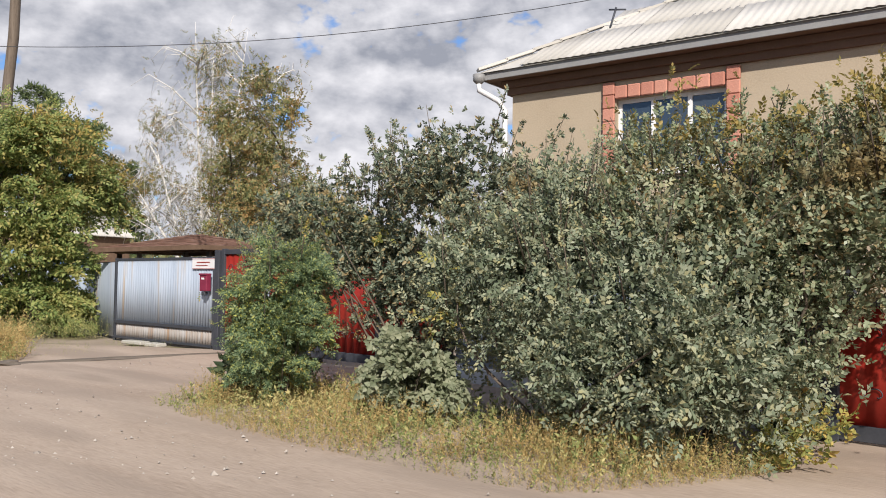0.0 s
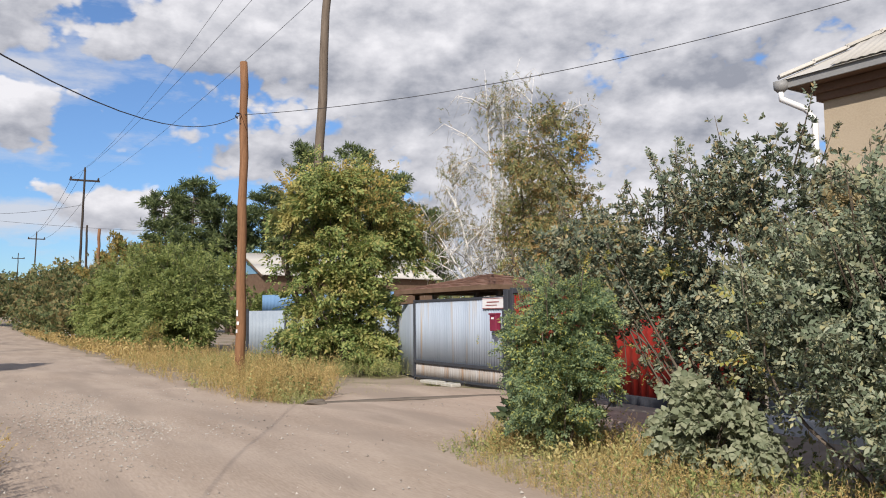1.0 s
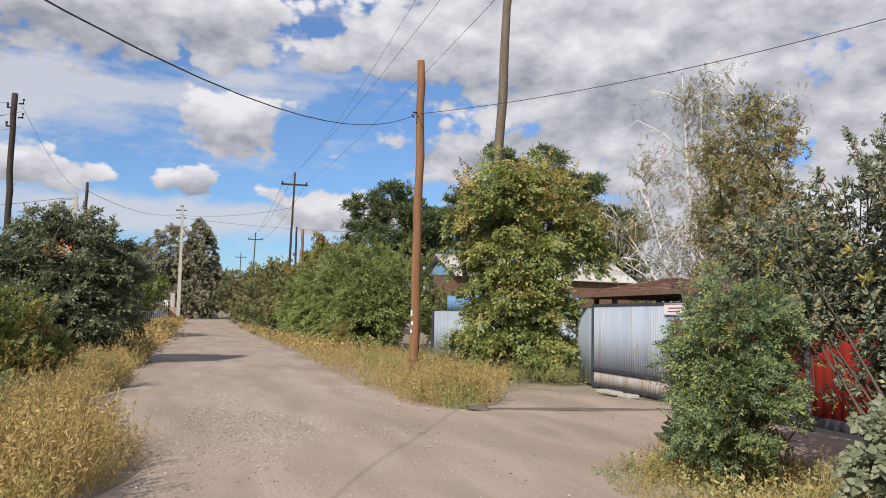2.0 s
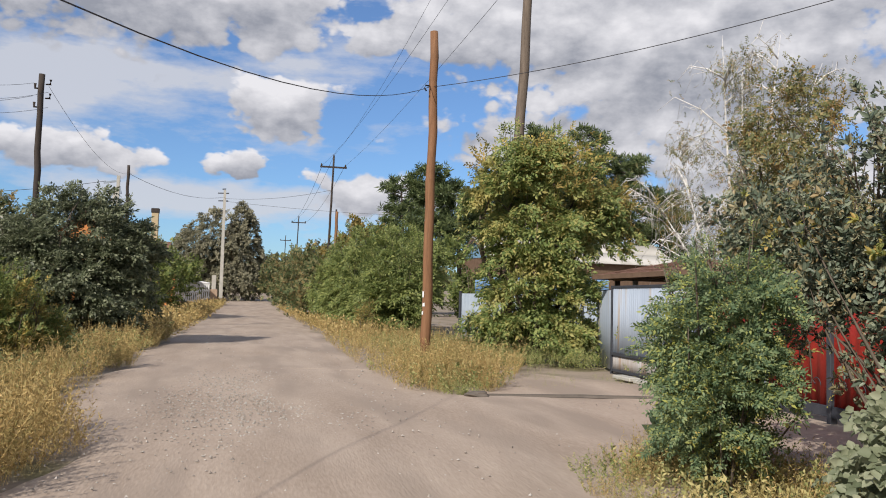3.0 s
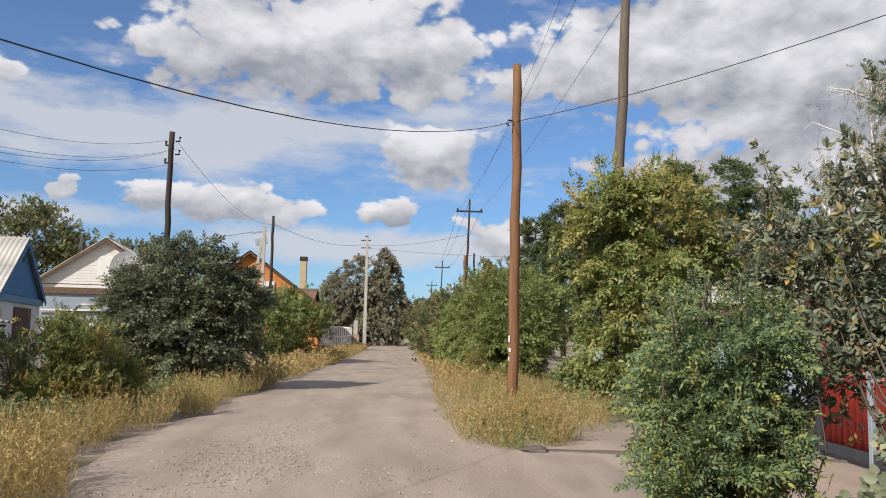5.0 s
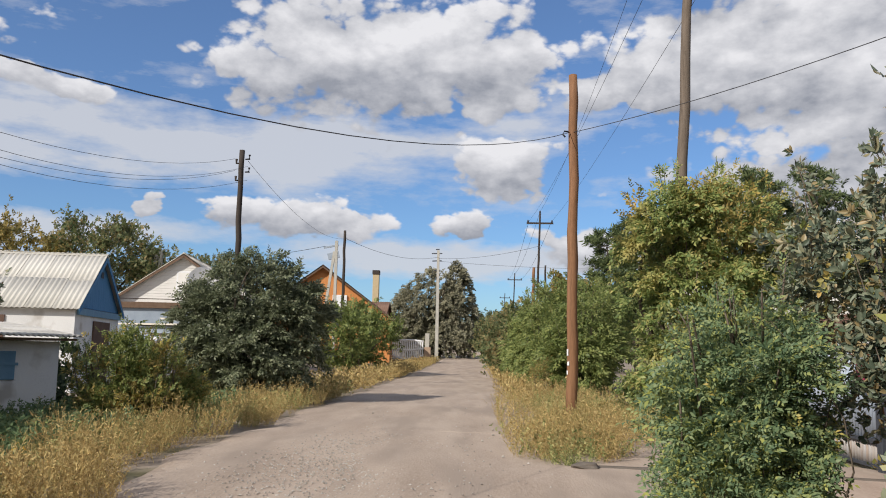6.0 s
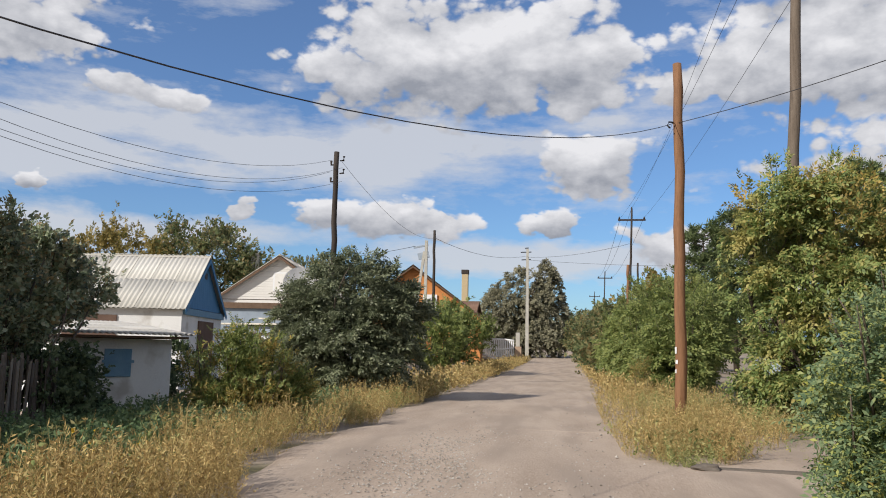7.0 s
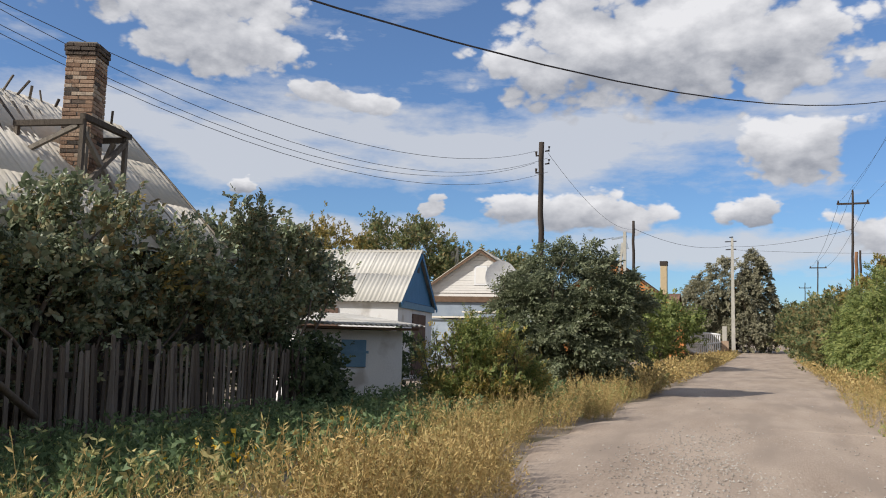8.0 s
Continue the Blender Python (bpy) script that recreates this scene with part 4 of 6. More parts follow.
# gazebo with a hipped shingle roof behind the gate
gx0, gx1, gy0, gy1, ez, az = 11.16, 14.0, 15.5, 20.2, 2.25, 2.62
t = thing("gazebo", (0, 0, 0), "open wooden gazebo with a brown hipped shingle roof", "gazebo")
for x in (gx0 + 0.45, gx1 - 0.35):
    for y in (gy0 + 0.4, (gy0 + gy1) / 2 - 1, (gy0 + gy1) / 2 + 1, gy1 - 0.4):
        part("post", boxes(((x - 0.05, y - 0.05, 0), (x + 0.05, y + 0.05, ez - 0.12)), bevel=0.004), "wood_old", t)
part("ring_beam", boxes(((gx0 + 0.38, gy0 + 0.3, ez - 0.12), (gx0 + 0.52, gy1 - 0.3, ez)), ((gx1 - 0.42, gy0 + 0.3, ez - 0.12), (gx1 - 0.28, gy1 - 0.3, ez)), ((gx0 + 0.52, gy0 + 0.33, ez - 0.11), (gx1 - 0.42, gy0 + 0.47, ez - 0.01)), ((gx0 + 0.52, gy1 - 0.47, ez - 0.11), (gx1 - 0.42, gy1 - 0.33, ez - 0.01))), "wood_brown", t)
bm = bmesh.new()
cxm, rl = (gx0 + gx1) / 2, 1.6
A = [bm.verts.new(p) for p in ((gx0, gy0, ez), (gx1, gy0, ez), (gx1, gy1, ez), (gx0, gy1, ez))]
R = [bm.verts.new((cxm, gy0 + rl * 1.4, az)), bm.verts.new((cxm, gy1 - rl * 1.4, az))]
for f in ((A[0], A[1], R[0]), (A[1], A[2], R[1], R[0]), (A[2], A[3], R[1]), (A[3], A[0], R[0], R[1])):
    bm.faces.new(f)
bm.faces.new(A[::-1])
roof = part("roof", bm, "shingle", t)


def shingles(parent, o, u, vv, top_u0, top_u1, width, length, rows, per, thick=0.012):
    """Rows of tabs over a trapezoid; u along the eave, vv up the slope."""
    o, u, vv = Vector(o), Vector(u).normalized(), Vector(vv).normalized()
    n = u.cross(vv)
    m = Matrix((u, vv, n)).transposed().to_4x4()
    r = np.random.default_rng(int(abs(o.x * 31 + o.y * 7)))
    bm = bmesh.new()
    for k in range(rows):
        f = k / rows
        a, b = top_u0 * f, width + (top_u1 - width) * f
        c = max(1, int((b - a) / per))
        for j in range(c):
            x0, x1 = a + (b - a) * j / c, a + (b - a) * (j + 1) / c
            y0, y1 = f * length, (k + 1.15) / rows * length
            z = 0.012 + thick * r.random()
            p = [Vector((x0 + 0.006, y0 + 0.02 * r.random(), z)), Vector((x1 - 0.006, y0 + 0.02 * r.random(), z)), Vector((x1 - 0.006, y1, 0.006)), Vector((x0 + 0.006, y1, 0.006))]
            bm.faces.new([bm.verts.new(o + m.to_3x3() @ q_) for q_ in p])
            lowp = [p[0] - Vector((0, 0, thick)), p[1] - Vector((0, 0, thick))]
            bm.faces.new([bm.verts.new(o + m.to_3x3() @ q_) for q_ in (lowp[0], lowp[1], p[1], p[0])])
    part("shingle_course", bm, "shingle", parent)


hw = (gx1 - gx0) / 2
sl = math.hypot(hw, az - ez)
shingles(roof, (gx0, gy1, ez), (0, -1, 0), (hw, 0, az - ez), rl * 1.4, (gy1 - gy0) - rl * 1.4, gy1 - gy0, sl, 9, 0.3)
sl2 = math.hypot(rl * 1.4, az - ez)
shingles(roof, (gx0, gy0, ez), (1, 0, 0), (0, rl * 1.4, az - ez), hw, hw, gx1 - gx0, sl2, 11, 0.3)
part("eave_board", boxes(((gx0 - 0.03, gy0 - 0.03, ez - 0.09), (gx0 - 0.003, gy1 + 0.03, ez + 0.015)), ((gx0 - 0.003, gy0 - 0.03, ez - 0.09), (gx1 + 0.03, gy0 - 0.003, ez + 0.015)), ((gx0 - 0.003, gy1 + 0.003, ez - 0.09), (gx1 + 0.03, gy1 + 0.03, ez + 0.015))), "wood_brown", t)


def slates(parent, o, u, vv, cols, rows, w, h, material, pitch=0.15, depth=0.05, clip=None):
    """Corrugated roof sheets laid in rows up a slope, each a piece of its own. clip(a, b): keep the piece whose middle is at a, b."""
    o, u, vv = Vector(o), Vector(u).normalized(), Vector(vv).normalized()
    n = vv.cross(u) * -1
    v, q = corrugated(w, h + 0.12, pitch, depth, 0.008, 4)
    me = raw_mesh("slate", v, q, True)
    me.materials.append(M[material])
    r = np.random.default_rng(int(abs(o.x * 17 + o.y * 5)))
    for k in range(rows):
        for j in range(cols):
            if clip and not clip((j + 0.5) * w, (k + 0.5) * h):
                continue
            m = Matrix((u, n, vv)).transposed().to_4x4()
            m.translation = o + u * (j * w + r.normal() * 0.006) + vv * (k * h + r.normal() * 0.01) + n * (0.018 * k + 0.03)
            m = m @ Matrix.Rotation(-0.012 + r.normal() * 0.004, 4, "X")
            ob = new("slate", me)
            ob.parent = parent
            ob.matrix_basis = m


# two-storey house with tan render
HX, HD, HE = 15.0, 9.0, 5.38
turn = math.degrees(math.atan2(-0.998, 0.061))
t = thing("house", (13.72, 9.03, 0), "two-storey tan rendered house with a pale slate roof", "house", turn=turn)
w0, w1, z0, z1, th = 2.18, 4.16, 3.48, 4.84, 0.35
bm = boxes(((0, 0, 0), (w0, th, HE)), ((w1, 0, 0), (HX, th, HE)), ((w0, 0, 0), (w1, th, z0)), ((w0, 0, z1), (w1, th, HE)))
part("wall", bm, "tan", t)
for lo, hi in (((0, HD - th, 0), (HX, HD, HE)), ((0, th, 0), (th, HD - th, HE)), ((HX - th, th, 0), (HX, HD - th, HE))):
    part("wall", boxes((lo, hi)), "tan", t)
part("attic_floor", boxes(((0.1, 0.1, HE), (HX - 0.1, HD - 0.1, HE + 0.06))), "wood_brown", t)
for dz, dy, hh in ((0.1, 0.08, 0.13), (0.23, 0.16, 0.13)):
    for lo, hi in (((-dy, -dy, HE - 0.3 + dz), (HX + dy, -0.003, HE - 0.3 + dz + hh)), ((-dy, -0.003, HE - 0.3 + dz), (-0.003, HD + dy, HE - 0.3 + dz + hh))):
        part("cornice", boxes((lo, hi)), "cornice", t, "stepped brown cornice")
part("soffit", boxes(((-0.42, -0.42, HE + 0.07), (HX + 0.42, 0.0, HE + 0.1)), ((-0.42, 0.003, HE + 0.07), (0.0, HD + 0.4, HE + 0.1))), "cornice", t)
part("fascia", boxes(((-0.45, -0.45, HE + 0.06), (HX + 0.45, -0.42, HE + 0.21)), ((-0.45, -0.417, HE + 0.06), (-0.42, HD + 0.45, HE + 0.21)), bevel=0.004), "gutter", t, "grey metal fascia")
win = part("window", boxes(((w0, 0.10, z0), (w1, 0.16, z0 + 0.07)), ((w0, 0.10, z1 - 0.07), (w1, 0.16, z1)), ((w0, 0.10, z0 + 0.07), (w0 + 0.07, 0.16, z1 - 0.07)), ((w1 - 0.07, 0.10, z0 + 0.07), (w1, 0.16, z1 - 0.07)), ((w0 + 0.62, 0.10, z0 + 0.07), (w0 + 0.70, 0.16, z1 - 0.07)), ((w1 - 0.70, 0.10, z0 + 0.07), (w1 - 0.62, 0.16, z1 - 0.07))), "white_frame", t, "white window frame")
for a_, b_ in ((w0 + 0.07, w0 + 0.62), (w0 + 0.70, w1 - 0.70), (w1 - 0.62, w1 - 0.07)):
    part("pane", boxes(((a_, 0.125, z0 + 0.07), (b_, 0.135, z1 - 0.07))), "glass", win)
part("sill", boxes(((w0 - 0.1, -0.1, z0 - 0.06), (w1 + 0.1, 0.1, z0 - 0.003)), bevel=0.006), "white_frame", win)
sur = part("surround", boxes(((w0 - 0.05, -0.02, z1 + 0.0), (w1 + 0.05, -0.002, z1 + 0.04))), "mortar", t)
blk = boxes(((0, -0.06, 0), (0.235, 0.0, 0.235)), bevel=0.018)
bme = bpy.data.meshes.new("block")
blk.to_mesh(bme)
blk.free()
bme.materials.append(M["orange_brick"])
spots_ = [(w0 - 0.24, z0 + i_ * 0.24) for i_ in range(7)] + [(w1 + 0.003, z0 + i_ * 0.24) for i_ in range(7)] + [(w0 - 0.003 + i_ * 0.2475, z1 + 0.0) for i_ in range(8)]
for x_, z_ in spots_:
    ob = new("block", bme)
    ob.parent = sur
    ob.matrix_basis = pose(x_, -0.022, z_)
# hipped roof
rise, pitch_ = 0.58, math.atan(0.58)
ov = 0.5
bm = bmesh.new()
hd = HD / 2 + ov
A = [bm.verts.new(p) for p in ((-ov, -ov, HE + 0.2), (HX + ov, -ov, HE + 0.2), (HX + ov, HD + ov, HE + 0.2), (-ov, HD + ov, HE + 0.2))]
R = [bm.verts.new((-ov + hd, HD / 2, HE + 0.2 + hd * rise)), bm.verts.new((HX + ov - hd, HD / 2, HE + 0.2 + hd * rise))]
for f in ((A[0], A[1], R[1], R[0]), (A[1], A[2], R[1]), (A[2], A[3], R[0], R[1]), (A[3], A[0], R[0])):
    bm.faces.new(f)
roof = part("roof", bm, "slate_white", t)
cs = math.cos(pitch_)
slates(roof, (-ov, -ov, HE + 0.2), (1, 0, 0), (0, cs, math.sin(pitch_)), 17, 4, 0.95, 1.5, "slate_white", 0.16, 0.016, clip=lambda a, b: b * cs + 0.15 < a and a < HX + 2 * ov - b * cs)
a0, a1 = Vector((-ov, -ov, HE + 0.27)), Vector((-ov + hd, HD / 2, HE + 0.27 + hd * rise))
for i_ in range(13):
    part("hip_cap", beam(bmesh.new(), a0 + (a1 - a0) * (i_ / 13), a0 + (a1 - a0) * ((i_ + 1.08) / 13) + Vector((0, 0, -0.02)), 0.2, 0.05), "slate_white", roof)
# down pipe
part("downpipe", tube("downpipe", [(-0.48, -0.48, HE + 0.05), (-0.48, -0.48, HE - 0.12), (-0.2, -0.22, HE - 0.32), (-0.1, -0.12, HE - 0.5), (-0.1, -0.12, 0.3)], 0.055, 10), "white_frame", t, "white rain pipe")
part("rain_funnel", tube("rain_funnel", [(-0.48, -0.48, HE + 0.0), (-0.48, -0.48, HE + 0.06), (-0.48, -0.48, HE + 0.18)], [0.06, 0.12, 0.13], 10), "gutter", t)
ant = part("antenna_bracket", tube("antenna_bracket", [(1.55, 0.95, HE + 0.9), (1.75, 0.95, HE + 1.5)], 0.02, 6), "steel_dark", t, "small dark aerial bracket")
part("arm", tube("arm", [(1.6, 0.95, HE + 1.48), (1.95, 0.95, HE + 1.42)], 0.018, 6), "steel_dark", ant)

# ---- far side of the street: fence, houses, sheds ----
r_ = np.random.default_rng(21)
picket_meshes = []
for i in range(6):
    bm = bmesh.new()
    w_, h_ = r_.uniform(0.046, 0.064), r_.uniform(1.25, 1.4)
    box(bm, (-w_ / 2, -0.012, -0.05), (w_ / 2, 0.012, h_))
    for v in bm.verts:
        if v.co.z > 1:
            v.co.x += r_.normal() * 0.012
            v.co.z += r_.normal() * 0.03
    me = bpy.data.meshes.new("picket")
    bm.to_mesh(me)
    bm.free()
    me.materials.append(M["wood_old"])
    picket_meshes.append(me)


def picket_fence(a, b, step, label, group="", height=1.0, tilt=2.0):
    turn, W = turned_frame(a, b)
    t = thing("picket_fence", (*a, gz(a[1])), label, "fence", group, turn)
    for z in (0.35, 1.0):
        bm = bmesh.new()
        beam(bm, (0, -0.045, z * height), (W, -0.045, z * height), 0.05, 0.07)
        part("rail", bm, "wood_old", t)
    for i in range(int(W / 2.4) + 1):
        part("post", boxes(((i * 2.4 - 0.05, -0.17, -0.2), (i * 2.4 + 0.05, -0.075, 1.25 * height))), "wood_old", t)
    for i in range(int(W / step)):
        ob = new("picket", picket_meshes[i % 6])
        ob.parent = t
        ob.matrix_basis = pose(i * step + r_.normal() * 0.006, r_.normal() * 0.006, r_.normal() * 0.03, r_.normal() * 1.2, r_.normal() * tilt, r_.normal() * 4) @ Matrix.Diagonal((1, 1, height * r_.uniform(0.95, 1.05), 1))
    return t


picket_fence((-4.3, 16.0), (-4.2, 2.5), 0.072, "old grey wooden picket fence, weathered and uneven")


def gable_house(name, at, turn, L, D, eave, ridge, label, wall_mat, roof_mat, gable_mat, over=0.35, sheet=(0.98, 1.6), waves=0.15, wall_label=""):
    """x runs along the ridge, from the gable at x = 0; y across, from the eave at y = 0."""
    t = thing(name, at, label, "house", turn=turn)
    th = 0.3
    for lo, hi in (((0, 0, -0.3), (L, th, eave)), ((0, D - th, -0.3), (L, D, eave)), ((0, th, -0.3), (th, D - th, eave)), ((L - th, th, -0.3), (L, D - th, eave))):
        part("wall", boxes((lo, hi)), wall_mat, t, wall_label)
    part("ceiling_joists", boxes(((0.05, 0.05, eave), (L - 0.05, D - 0.05, eave + 0.05))), "wood_brown", t)
    for gx in (0.0, L - 0.12):
        bm = bmesh.new()
        rise = ridge - eave
        n = max(6, int(D / 0.16))
        for i in range(n):
            y0, y1 = D * i / n, D * (i + 1) / n - 0.006
            h0, h1 = rise * (1 - abs(y0 / D * 2 - 1)), rise * (1 - abs(y1 / D * 2 - 1))
            vs = [bm.verts.new(p) for p in ((gx, y0, eave + 0.05), (gx, y1, eave + 0.05), (gx, y1, eave + 0.05 + h1), (gx, y0, eave + 0.05 + h0), (gx + 0.03, y0, eave + 0.05), (gx + 0.03, y1, eave + 0.05), (gx + 0.03, y1, eave + 0.05 + h1), (gx + 0.03, y0, eave + 0.05 + h0))]
            for f in ((3, 2, 1, 0), (4, 5, 6, 7), (0, 1, 5, 4), (2, 3, 7, 6), (1, 2, 6, 5), (3, 0, 4, 7)):
                bm.faces.new([vs[k] for k in f])
        part("gable", bm, gable_mat, t)
    sl = math.hypot(D / 2, ridge - eave)
    uy, uz = D / 2 / sl, (ridge - eave) / sl
    ex = over / uy
    bm = bmesh.new()
    for s in (0, 1):
        y0, y1 = (-over, D / 2) if s == 0 else (D + over, D / 2)
        z0 = eave - over * uz / uy + 0.06
        bm.faces.new([bm.verts.new(p) for p in ((-over, y0, z0), (L + over, y0, z0), (L + over, y1, ridge + 0.06), (-over, y1, ridge + 0.06))][::1 if s == 0 else -1])
    ret = bmesh.ops.solidify(bm, geom=bm.faces[:], thickness=0.04)
    roof = part("roof", bm, roof_mat, t)
    cols, rows = int(math.ceil((L + 2 * over) / sheet[0])), max(1, int(round((sl + ex) / sheet[1])))
    w = (L + 2 * over) / cols
    z0 = eave - over * uz / uy + 0.07
    slates(roof, (-over, -over, z0), (1, 0, 0), (0, uy, uz), cols, rows, w, (sl + ex) / rows, roof_mat, waves)
    slates(roof, (L + over, D + over, z0), (-1, 0, 0), (0, -uy, uz), cols, rows, w, (sl + ex) / rows, roof_mat, waves)
    bm = bmesh.new()
    beam(bm, (-over, D / 2, ridge + 0.13), (L + over, D / 2, ridge + 0.13), 0.22, 0.05)
    part("ridge_cap", bm, roof_mat, roof)
    for gx in (-over + 0.01, L + over - 0.04):
        bm = bmesh.new()
        beam(bm, (gx, -over, z0 - 0.08), (gx, D / 2, ridge - 0.02), 0.03, 0.16)
        beam(bm, (gx, D + over, z0 - 0.08), (gx, D / 2, ridge - 0.02), 0.03, 0.16)
        part("barge_board", bm, "blue_wood" if gable_mat == "blue_wood" else "wood_brown", t)
    return t


# house with the blue gable: the gable looks at the street
BT = 189.8
t = gable_house("house", (-10.55, 37.75, 0), BT, 5.4, 6.2, 3.0, 5.12, "small whitewashed house with blue gable and slate roof", "whitewash", "slate", "blue_wood", 0.2, (1.0, 1.75), 0.18)
part("door", boxes(((-0.06, 1.55, 0.1), (-0.004, 3.9, 2.6)), bevel=0.006), "rust_door", t, "rusty brown double door")
part("lintel", boxes(((-0.1, -0.1, 2.76), (-0.004, 6.07, 3.02)), bevel=0.01), "blue_pale", t, "pale blue board")
part("vent", boxes(((-0.02, 2.8, 4.35), (-0.006, 3.15, 4.6))), "steel_dark", t, "small dark gable vent")
part("door", boxes(((2.4, 6.204, 1.2), (4.4, 6.25, 2.7))), "rust_door", t, "dull brown door in the side wall")

# low shed
t = thing("shed", (-5.72, 18.35, 0), "low whitewashed shed with a corrugated lean-to roof", "shed", turn=-45)
SW, SD = 4.4, 2.3
for lo, hi in (((-SW, 0, -0.2), (-0.25, 0.25, 1.72)), ((-SW, SD - 0.25, -0.2), (-0.25, SD, 1.72)), ((-0.25, 0, -0.2), (0, SD, 1.72)), ((-SW, 0.25, -0.2), (-SW + 0.25, SD - 0.25, 1.72))):
    part("wall", boxes((lo, hi)), "whitewash", t)
sh = part("shutter", boxes(((0.004, 0.85, 0.9), (0.045, 1.42, 1.5)), bevel=0.005), "blue_pale", t, "closed pale blue shutter")
part("shutter_bar", boxes(((0.048, 0.8, 1.2), (0.07, 1.47, 1.26))), "blue_pale", sh)
part("fascia", boxes(((-SW - 0.2, -0.17, 1.64), (-1.5, -0.14, 1.84))), "blue_wood", t, "blue painted fascia board")
roof = part("roof", boxes(((-SW - 0.3, -0.2, 1.735), (0.5, SD + 0.2, 1.785))), "wood_brown", t)
slates(roof, (0.68, -0.3, 1.80), (0, 1, 0), (-1, 0, 0.055), 3, 4, 0.96, 1.4, "slate_white", 0.12, 0.05)

# house with the white sided gable turned to the street
WD = 9.4
t = gable_house("house", (-11.6, 62.2, 0.0), 97, 11, WD, 5.1, 8.3, "white sided house with brown roof edges", "siding", "slate_warm", "siding", 0.5, (1.0, 1.8), 0.15)
for i in range(16):
    zz = 5.15 + i * 0.19
    half = WD / 2 * (1 - (zz + 0.19 - 5.15) / 3.2)
    if half > 0.15:
        part("siding_board", boxes(((-0.05, WD / 2 - half, zz), (-0.012, WD / 2 + half, zz + 0.175))), "siding", t)
wn_ = part("window", boxes(((-0.09, 4.2, 5.75), (-0.055, 5.2, 7.2)), bevel=0.01), "white_frame", t)
part("pane", boxes(((-0.097, 4.32, 5.87), (-0.094, 5.08, 7.08))), "siding", wn_, "pale boarded pane")
part("skirt_roof", boxes(((-1.3, -0.5, 4.72), (-0.06, WD + 0.5, 4.82)), ((-1.3, -0.5, 4.4), (-1.22, WD + 0.5, 4.72))), "wood_brown", t)
part("porch_wall", boxes(((-1.1, 0, -0.3), (-0.06, WD, 4.4))), "grey_metal", t, "grey plank porch wall")
t = thing("satellite_dish", (-12.55, 55.0, 0), "large pale satellite dish on a post before the white house", "satellite dish")
rings = [[(0.12 * k * math.cos(j * math.pi / 12), 0.03 * k * k / 9 - 0.25, 0.12 * k * math.sin(j * math.pi / 12)) for j in range(24)] for k in range(1, 10)]
bm = bmesh.new()
vs = [[bm.verts.new((x, y - 0.3, z + 5.8)) for x, y, z in [(p[0], -p[1], p[2]) for p in ring]] for ring in rings]
for k in range(8):
    for j in range(24):
        bm.faces.new((vs[k][j], vs[k][(j + 1) % 24], vs[k + 1][(j + 1) % 24], vs[k + 1][j]))
bm.faces.new(vs[0])
bmesh.ops.solidify(bm, geom=bm.faces[:], thickness=0.03)
part("reflector", bm, "white_metal", t)
part("post", tube("post", [(0, 0.1, -0.2), (0, 0.1, 5.8)], 0.06, 8), "steel_dark", t)
part("feed_arm", tube("feed_arm", [(0, -0.2, 4.75), (0, -0.9, 5.2), (0, -1.1, 5.7)], 0.025, 6), "steel_dark", t)
t = thing("lean_to", (-13.4, 52.5, 0), "small lean-to shed of grey boards", "shed", turn=-8)
part("wall", boxes(((-3.5, 0, -0.2), (0, 3.2, 2.9)), bevel=0.01), "grey_metal", t)
part("roof", boxes(((-3.8, -0.3, 3.0), (0.4, 3.5, 3.1)), ((-3.0, 3.6, 3.5), (2.6, 6.0, 3.6))), "slate_warm", t)
part("support", boxes(((2.3, 3.7, 0), (2.5, 3.9, 3.5)), ((2.3, 5.7, 0), (2.5, 5.9, 3.5)), ((-2.9, 4.6, 0), (-2.7, 4.8, 3.5))), "wood_old", t)
picket_fence((-12.0, 44.6), (-5.8, 43.0), 0.13, "brown board fence of uneven old planks", height=1.55, tilt=1.0)
t = thing("timber_stack", (-11.2, 47.6, 0), "stack of pale timber and pipes under the lean-to", "timber")
for i in range(9):
    bm = bmesh.new()
    beam(bm, (-1.8, (i % 3) * 0.3, 1.9 + (i // 3) * 0.22), (2.2, (i % 3) * 0.3 + r_.normal() * 0.1, 1.9 + (i // 3) * 0.22), 0.2, 0.16)
    part("plank", bm, "white_frame" if i % 2 else "wood_old", t)
for x in (-1.5, 1.9):
    part("trestle", boxes(((x - 0.1, -0.2, 0), (x + 0.1, 0.9, 1.8))), "wood_old", t)

# orange house
t = gable_house("house", (-4.9, 100.0, 0.2), 94, 12, 16.2, 5.4, 11.3, "orange rendered house with a brown roof", "orange", "roof_brown", "orange", 0.7, (1.4, 2.4), 0.3)
part("window", boxes(((-0.2, 5.2, 6.0), (-0.06, 6.9, 8.0)), bevel=0.02), "white_frame", t, "white round-topped attic window")
t2 = thing("chimney_stack", (-10.95, 135.3, 0.8), "tall yellow brick chimney with a dark cap", "chimney")
part("shaft", boxes(((-0.5, -0.5, 0), (0.5, 0.5, 13.2)), bevel=0.03), "yellow_brick", t2)
part("cap", boxes(((-0.58, -0.58, 13.2), (0.58, 0.58, 13.9)), bevel=0.03), "pole_dark", t2)
t = gable_house("house", (-7.5, 128, 0.7), 175, 10, 9, 4.2, 8.0, "low house with a red-brown roof beyond the trees", "yellow_brick", "roof_brown", "yellow_brick", 0.5, (1.4, 2.4), 0.3)
